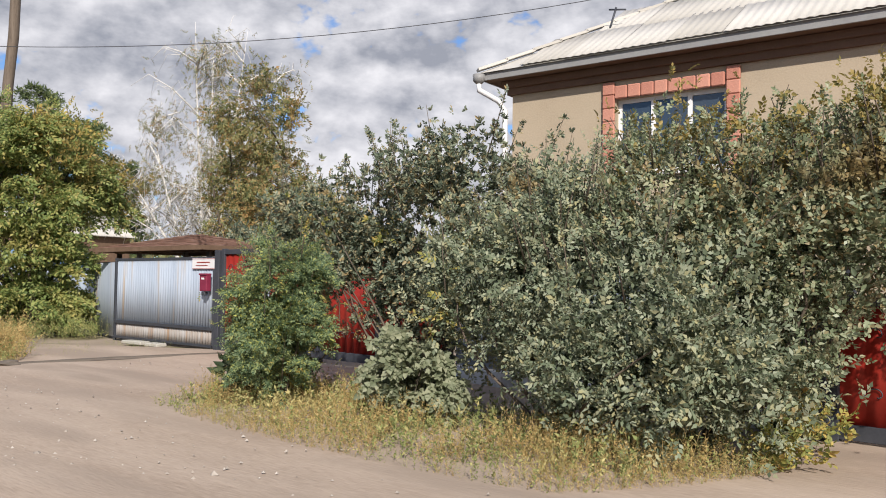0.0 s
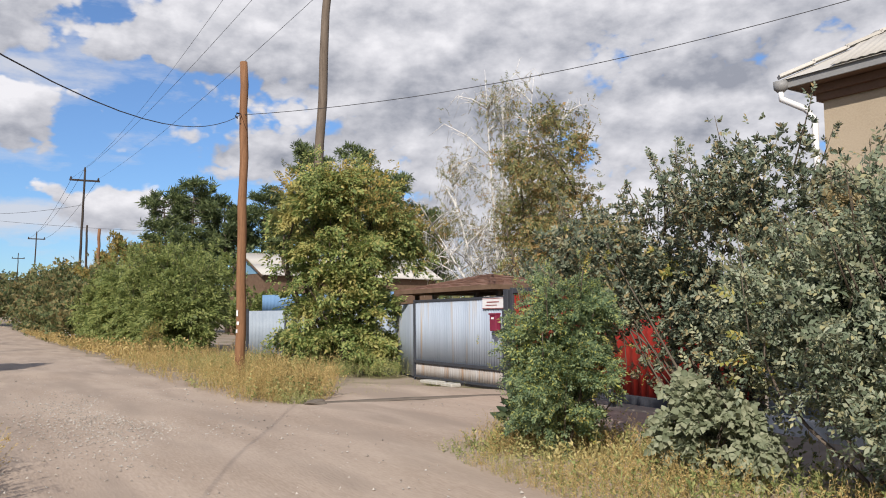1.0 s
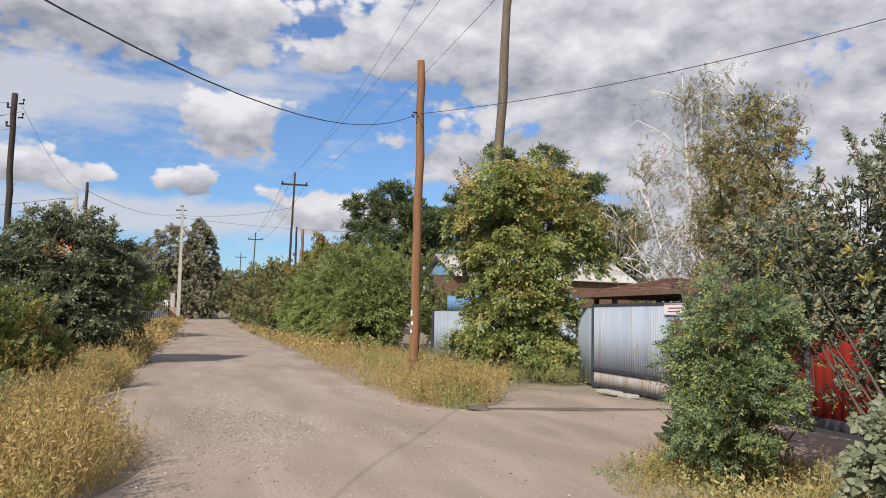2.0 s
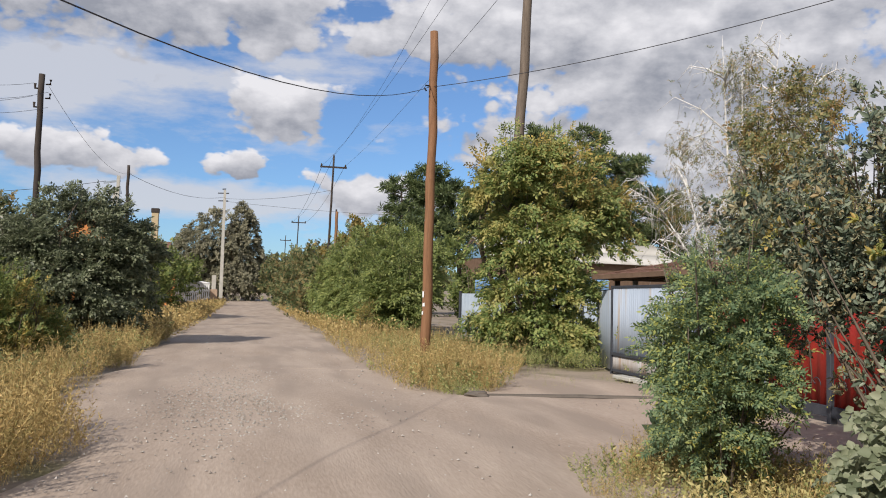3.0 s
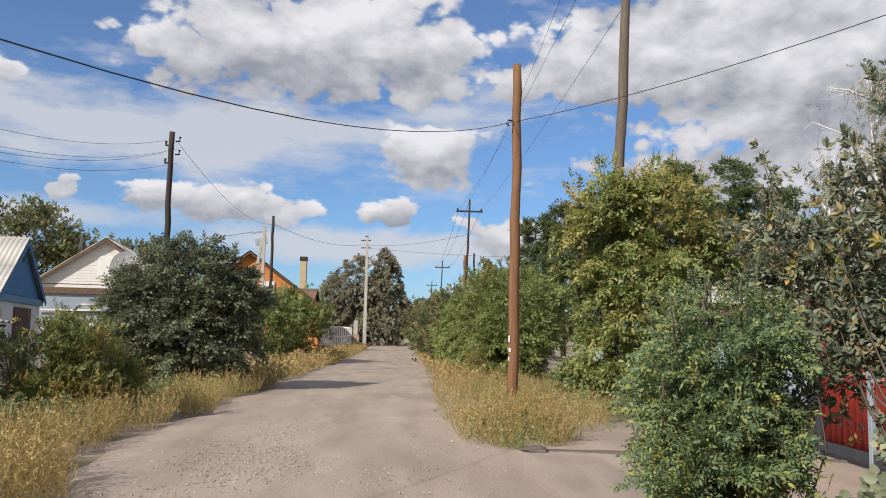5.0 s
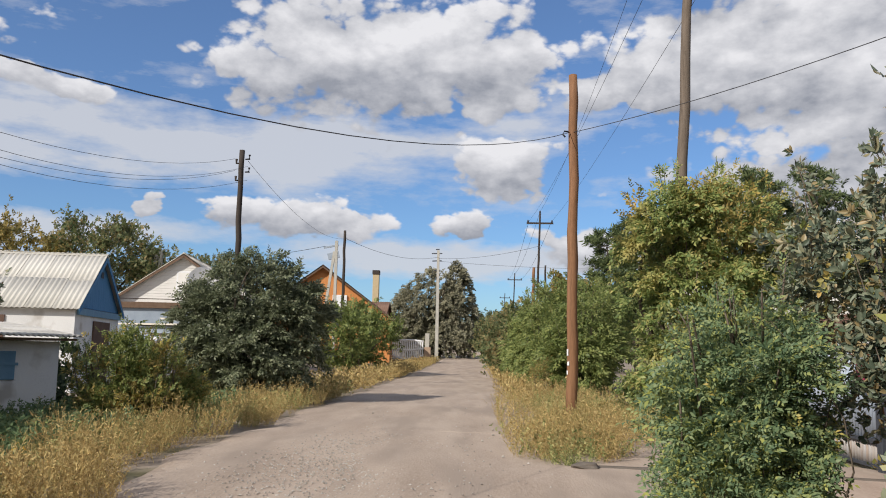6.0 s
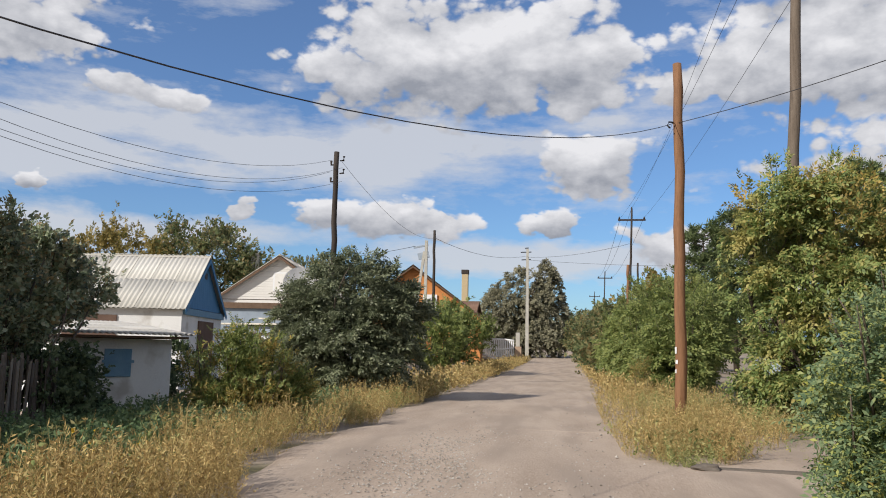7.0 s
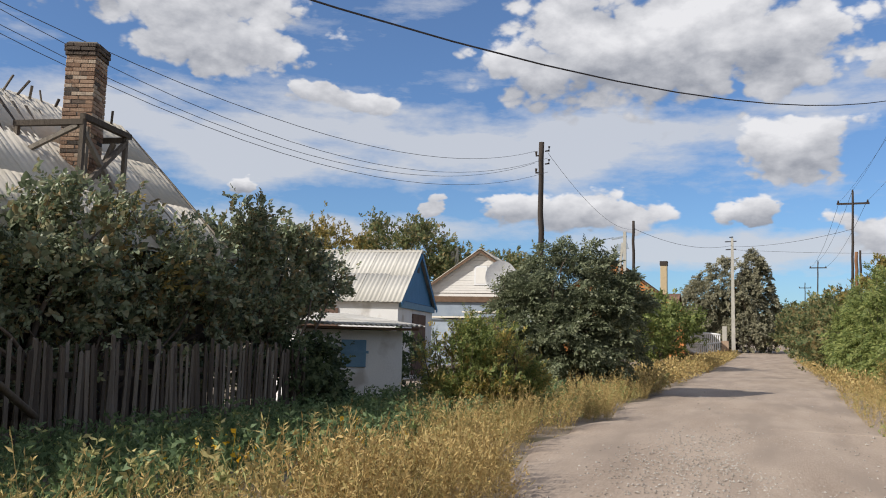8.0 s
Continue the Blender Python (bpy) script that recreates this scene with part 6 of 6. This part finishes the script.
# ---- far side plants ----
EYE1 = (4.2, 2.3, 1.55)
plant("elder_bush", (-2.2, 28.4, 0), [(-2.1, 28.5, 3.25, 1.85, 1.8, 1.65), (-3.4, 28.2, 2.5, 1.2, 1.5, 1.4), (-0.9, 28.8, 2.5, 1.15, 1.6, 1.4), (-2.2, 27.5, 1.5, 1.8, 1.4, 1.2), (-2.3, 28.4, 0.6, 2.0, 1.6, 0.8)], LEAF["maple"], 14500, 0.95, "leaf_elder", "large dark rounded bush shading the street verge", "bush", 101, 0.07, 26, False, inner=0.5, shoots=40, shoot_len=0.2, tier=(26, 0.75, 0.4))
plant("bush", (-3.0, 57, gz(57)), [(-3.6, 56, 2.4, 1.9, 2.2, 2.0), (-2.2, 60, 2.5, 1.8, 2.4, 1.9), (-3.8, 62, 3.2, 2.0, 2.2, 1.8)], LEAF["coarse"], 2600, 0.9, "leaf_hedge", "green roadside bush beyond the dark one", "bush", 102, 0.08, 14, False, spread=0.35, inner=0.6)
plant("currant_bush", (-1.75, 18.0, 0), drawn([(-3.9, 22.5, 0.75, 0.85, 0.8, 0.75), (-3.0, 23.3, 0.8, 0.8, 0.8, 0.75), (-3.5, 22.9, 1.45, 0.9, 0.8, 0.55), (-2.6, 23.8, 0.5, 0.6, 0.6, 0.45), (-3.4, 22.8, 0.1, 1.2, 0.8, 0.6)], EYE1, 0.765), LEAF["oval"] + LEAF["small"], 2600, 0.8, "leaf_hedge", "green currant bush with yellow-brown tips among dry weeds", "bush", 103, 0.015, 16, False, spread=0.13, inner=0.5, extra=(("leaf_autumn", 0.35, None), ("leaf_yellow", 0.35, None)), shoots=60, shoot_len=0.3)
# crown lobes at y 6.8 and 5.2 are unseen, added to shade the nettles
plant("apple_tree", (-5.3, 11.2, 0), [(-5.4, 10.0, 2.4, 0.85, 0.95, 0.8), (-5.3, 11.4, 2.7, 0.85, 0.85, 0.95), (-5.4, 12.9, 2.65, 0.85, 0.85, 0.9), (-5.2, 13.8, 2.25, 0.6, 0.6, 0.75), (-5.3, 8.4, 2.4, 0.9, 1.2, 0.9), (-5.4, 6.8, 2.5, 1.0, 1.1, 1.1), (-5.5, 5.2, 2.5, 1.0, 1.0, 1.1), (-5.3, 11.0, 1.5, 0.7, 2.6, 0.7), (-5.2, 13.6, 1.5, 0.6, 0.9, 0.7)], LEAF["lilac"] + LEAF["oval"], 6800, 1.0, "leaf_garden", "old apple tree overhanging the picket fence", "tree", 104, 0.06, 30, False, spread=0.2, inner=0.5, extra=(("leaf_autumn", 0.03, None), ("leaf_cherry", 0.12, None)), shoots=60, shoot_len=0.35)
plant("apple_tree", (-5.3, 16.0, 0), [(-5.3, 15.4, 3.05, 0.5, 0.5, 0.8), (-5.3, 16.9, 2.85, 0.7, 0.75, 0.85), (-5.2, 16.0, 2.1, 0.65, 1.0, 0.75), (-5.1, 17.8, 2.5, 0.45, 0.6, 0.65), (-5.2, 15.2, 1.5, 0.55, 0.9, 0.85)], LEAF["lilac"] + LEAF["oval"], 2900, 1.0, "leaf_garden", "small apple tree beside the shed", "tree", 105, 0.05, 18, False, spread=0.17, inner=0.45, extra=(("leaf_cherry", 0.15, None),), shoots=40, shoot_len=0.35)
plant("climber", (-4.3, 17.0, 0), drawn([(-6.3, 19.2, 0.8, 0.6, 0.8, 0.75), (-6.3, 19.9, 0.85, 0.45, 0.6, 0.7), (-6.4, 19.5, 1.3, 0.4, 0.5, 0.3), (-6.2, 19.6, 0.1, 0.6, 1.0, 0.6)], EYE1, 0.82), LEAF["lilac"], 2000, 0.7, "leaf_dark", "dense dark climber covering the fence end", "climber", 106, 0.02, 10, False, spread=0.12, inner=0.6, up=-0.3)
plant("bush", (-5.4, 23.2, 0), [(-5.4, 23.2, 0.75, 0.6, 0.8, 0.8)], LEAF["lilac"], 450, 0.9, "leaf_dark", "dark climber behind the shed corner", "bush", 107, 0.02, 6, False, spread=0.16)
for i, (x, y, h, w, m) in enumerate(((-27.5, 74, 13.2, 5.6, "leaf_far"), (-35, 72, 12.4, 5.4, "leaf_autumn"), (-42, 66, 11.5, 5.4, "leaf_far"), (-47, 60, 10.5, 5, "leaf_far"), (-22.5, 88, 11, 4.5, "leaf_far"))):
    plant("tree", (x, y, 0), [(x, y, h * 0.62, w, w, h * 0.36), (x + w * 0.5, y, h * 0.45, w * 0.8, w * 0.8, h * 0.3)], LEAF["coarse"], 4600, 1.35, m, "leafy tree behind the houses", "tree", 120 + i, 0.25, 14, True, spread=0.6, inner=0.6, group="trees behind the houses")
z = gz(135)
plant("willow_tree", (-0.8, 136, z), [(-2.0, 136, z + 8.5, 5.4, 5, 6.4), (-5.6, 135, z + 6.5, 3.8, 4, 5.0), (2.0, 136, z + 7.5, 3.2, 4, 5.8), (-1.5, 134, z + 3.5, 6.4, 4, 3.5), (2.2, 136, z + 13, 1.8, 2, 2.8)], LEAF["coarse"], 11000, 1.5, "leaf_willow", "broad grey-green willow at the bend of the street", "tree", 130, 0.4, 22, True, inner=0.66, tier=(26, 1.8, 0.9))
for i, (x, y, h) in enumerate(((5, 200, 7), (12, 215, 9), (-2, 230, 8), (20, 235, 10), (8, 262, 9), (-14, 180, 9), (-24, 150, 10), (26, 190, 10), (34, 150, 9), (-34, 130, 10), (40, 110, 9), (44, 90, 9))):
    z = gz(y)
    plant("far_tree", (x, y, z), [(x, y, z + h * 0.55, h * 0.55, h * 0.5, h * 0.42), (x + h * 0.3, y, z + h * 0.4, h * 0.4, h * 0.4, h * 0.35)], LEAF["far"], 450, 1.6, "leaf_far", "distant green tree along the street", "tree", 140 + i, 0.2, 8, True, spread=0.8, inner=0.5, group="distant trees")
# one long row of woods closing the view
rr = np.random.default_rng(9)
n = 5500
a = rr.uniform(-1.9, 1.9, n)
R = rr.uniform(300, 380, n)
P = np.c_[R * np.sin(a), R * np.cos(a), 4 + rr.random(n) ** 1.4 * (9 + 3 * np.sin(a * 17) + 2 * np.sin(a * 41))]
D = rr.normal(size=(n, 3)) + (0, 0, 0.5)
tagged(part("far_woods", raw_mesh("far_woods", *scatter(LEAF["far"], P, D, rr.uniform(5, 10, n), rr)), "leaf_far"), "far line of woods closing the horizon", "woods", kind="stuff")

# ---- weeds and verges ----
rr = np.random.default_rng(77)


def band(n, x0, x1, y0, y1, h0=0.7, h1=1.2):
    return np.c_[rr.uniform(x0, x1, n), rr.uniform(y0, y1, n), rr.uniform(h0, h1, n)]


def clumpy(s, scale=0.9, cut=-0.12):
    keep = np.array([noise.noise((x * scale, y * scale, 4.4)) > cut for x, y, _ in s])
    return s[keep]


def uneven(s):
    f = np.array([noise.noise((x * 1.9, y * 1.9, 8.1)) for x, y, _ in s])
    s = s.copy()
    s[:, 2] *= np.clip(0.95 + 0.75 * f, 0.4, 1.5)
    return s


# far side verge, densest near
y = 6 + 24 * rr.random(8600) ** 1.3
s = np.c_[edge_left(y) - np.abs(rr.normal(0, 1.0, 8600)) + 0.05, y, rr.uniform(0.5, 1.25, 8600)]
weeds("dry_weeds", clumpy(uneven(s), 1.5, -0.2), ("dry", "fluffy"), "dry_grass", "golden dry weeds along the street verge", 201)
a, q = rr.uniform(0, 6.28, 420), rr.random(420) ** 0.5
s = np.c_[0.25 + 0.75 * q * np.cos(a), 9.75 + 0.55 * q * np.sin(a), rr.uniform(0.7, 1.35, 420)]
weeds("tall_weeds", s, ("dry", "fluffy"), "dry_grass", "tall clump of dry weeds at the edge of the street", 214)
y = rr.uniform(28, 110, 3800)
s = np.c_[edge_left(y) - np.abs(rr.normal(0, 1.3, 3800)), y, rr.uniform(0.8, 1.7, 3800)]
weeds("dry_weeds", s, ("coarse",), "dry_grass", "golden dry weeds further along the verge", 211)
y = 5 + 20 * rr.random(5200)
s = np.c_[rr.uniform(-4.2, -1.0, 5200), y, rr.uniform(0.4, 1.15, 5200)]
weeds("nettles", s, ("nettle",), "nettle", "low green nettles before the picket fence", 202)
y = 6 + 30 * rr.random(4200)
s = np.c_[rr.uniform(-3.4, 0.3, 4200), y, rr.uniform(0.5, 1.2, 4200)]
weeds("green_weeds", clumpy(s), ("fluffy", "blade", "nettle"), "green_grass", "greenish weeds mixed in the verge", 203)
s = np.concatenate([band(14, -1.6, -0.2, 8.5, 11, 0.9, 1.2), band(6, -1.4, -0.6, 11, 13, 0.9, 1.2)])
weeds("marigolds", s, ("flower",), "flower", "small orange-yellow garden flowers in the verge", 204)
# island round the brown pole
y = 14.5 + 17 * rr.random(8600) ** 1.5
wdt = np.interp(y, [14.5, 14.8, 15.6, 18, 22, 40], [0.1, 0.7, 1.5, 2.3, 3.6, 3.2])
mid = np.interp(y, [14.5, 15.6, 18, 22, 40], [6.4, 6.55, 7.05, 7.8, 8.0])
s = np.c_[mid + wdt * np.clip(rr.normal(0, 0.32, 8600), -0.62, 0.62), y, rr.uniform(0.5, 1.15, 8600)]
s[:, 2] *= np.interp(s[:, 1], [14.5, 15.5], [0.45, 1.0])
weeds("dry_weeds", clumpy(uneven(s), 1.7, -0.22), ("dry", "fluffy"), "dry_grass", "golden dry weeds round the brown pole", 205)
weeds("green_weeds", clumpy(s[::5] * (1, 1, 0.85), 1.4, 0.02), ("fluffy", "nettle", "blade"), "green_grass", "green tufts among the weeds round the brown pole", 213)
y = rr.uniform(30, 100, 3400)
s = np.c_[edge_right(y) + rr.random(3400) * 2.2, y, rr.uniform(0.7, 1.4, 3400)]
weeds("dry_weeds", s, ("coarse",), "dry_grass", "golden dry weeds along the hedge", 212)
s = np.concatenate([band(1500, 8.5, 11.4, 19.6, 23.5, 0.5, 1.2), band(260, 8.0, 9.4, 16.6, 19, 0.12, 0.35), band(200, 9.9, 10.8, 15.6, 17.6, 0.12, 0.3), band(900, 6.6, 9.5, 22, 26, 0.7, 1.3), band(220, 7.2, 9.0, 15.6, 17.2, 0.1, 0.25)])
weeds("green_weeds", clumpy(s, 1.6, -0.25), ("fluffy", "blade", "dry"), "green_grass", "greenish weeds at the foot of the maple and gate", 206)
# verge before the bushes
ys_ = 2.0 + 6.8 * rr.random(7200)
x0 = np.interp(ys_, [2.0, 2.4, 3.0, 4.4, 6.7, 8.0, 8.8], [7.0, 6.2, 5.45, 5.42, 5.5, 5.7, 5.9])
x1 = np.interp(ys_, [2.0, 3.0, 6, 8.8], [7.6, 7.6, 8.0, 7.6])
s = np.c_[x0 + (x1 - x0) * rr.random(7200) ** 1.2, ys_, rr.uniform(0.45, 1.0, 7200) * np.interp(rr.random(7200), [0, 1], [0.8, 1])]
s[:, 2] *= np.clip(0.45 + (s[:, 0] - x0) * 0.7, 0.45, 1.0)
dry = clumpy(s, 1.3, -0.15)
weeds("dry_weeds", dry, ("dry", "fluffy"), "dry_grass", "low golden weeds before the bushes", 207, 0.85)
weeds("green_weeds", s[::3], ("fluffy", "blade", "nettle"), "green_grass", "yellow-green herbs before the bushes", 208, 0.85)
plant("burdock", (6.9, 8.4, 0), [(6.9, 8.4, 0.22, 0.35, 0.3, 0.2)], LEAF["lilac"], 110, 1.3, "leaf_dark", "low burdock with broad dark leaves", "plant", 209, 0.012, 5, False, spread=0.1)
plant("weed_plant", (7.5, 33, 0), [(7.5, 33, 0.8, 0.3, 0.3, 0.7)], LEAF["small"], 160, 1.2, "leaf_autumn", "single tall yellow weed beside the street", "plant", 210, 0.015, 5, False, spread=0.12)
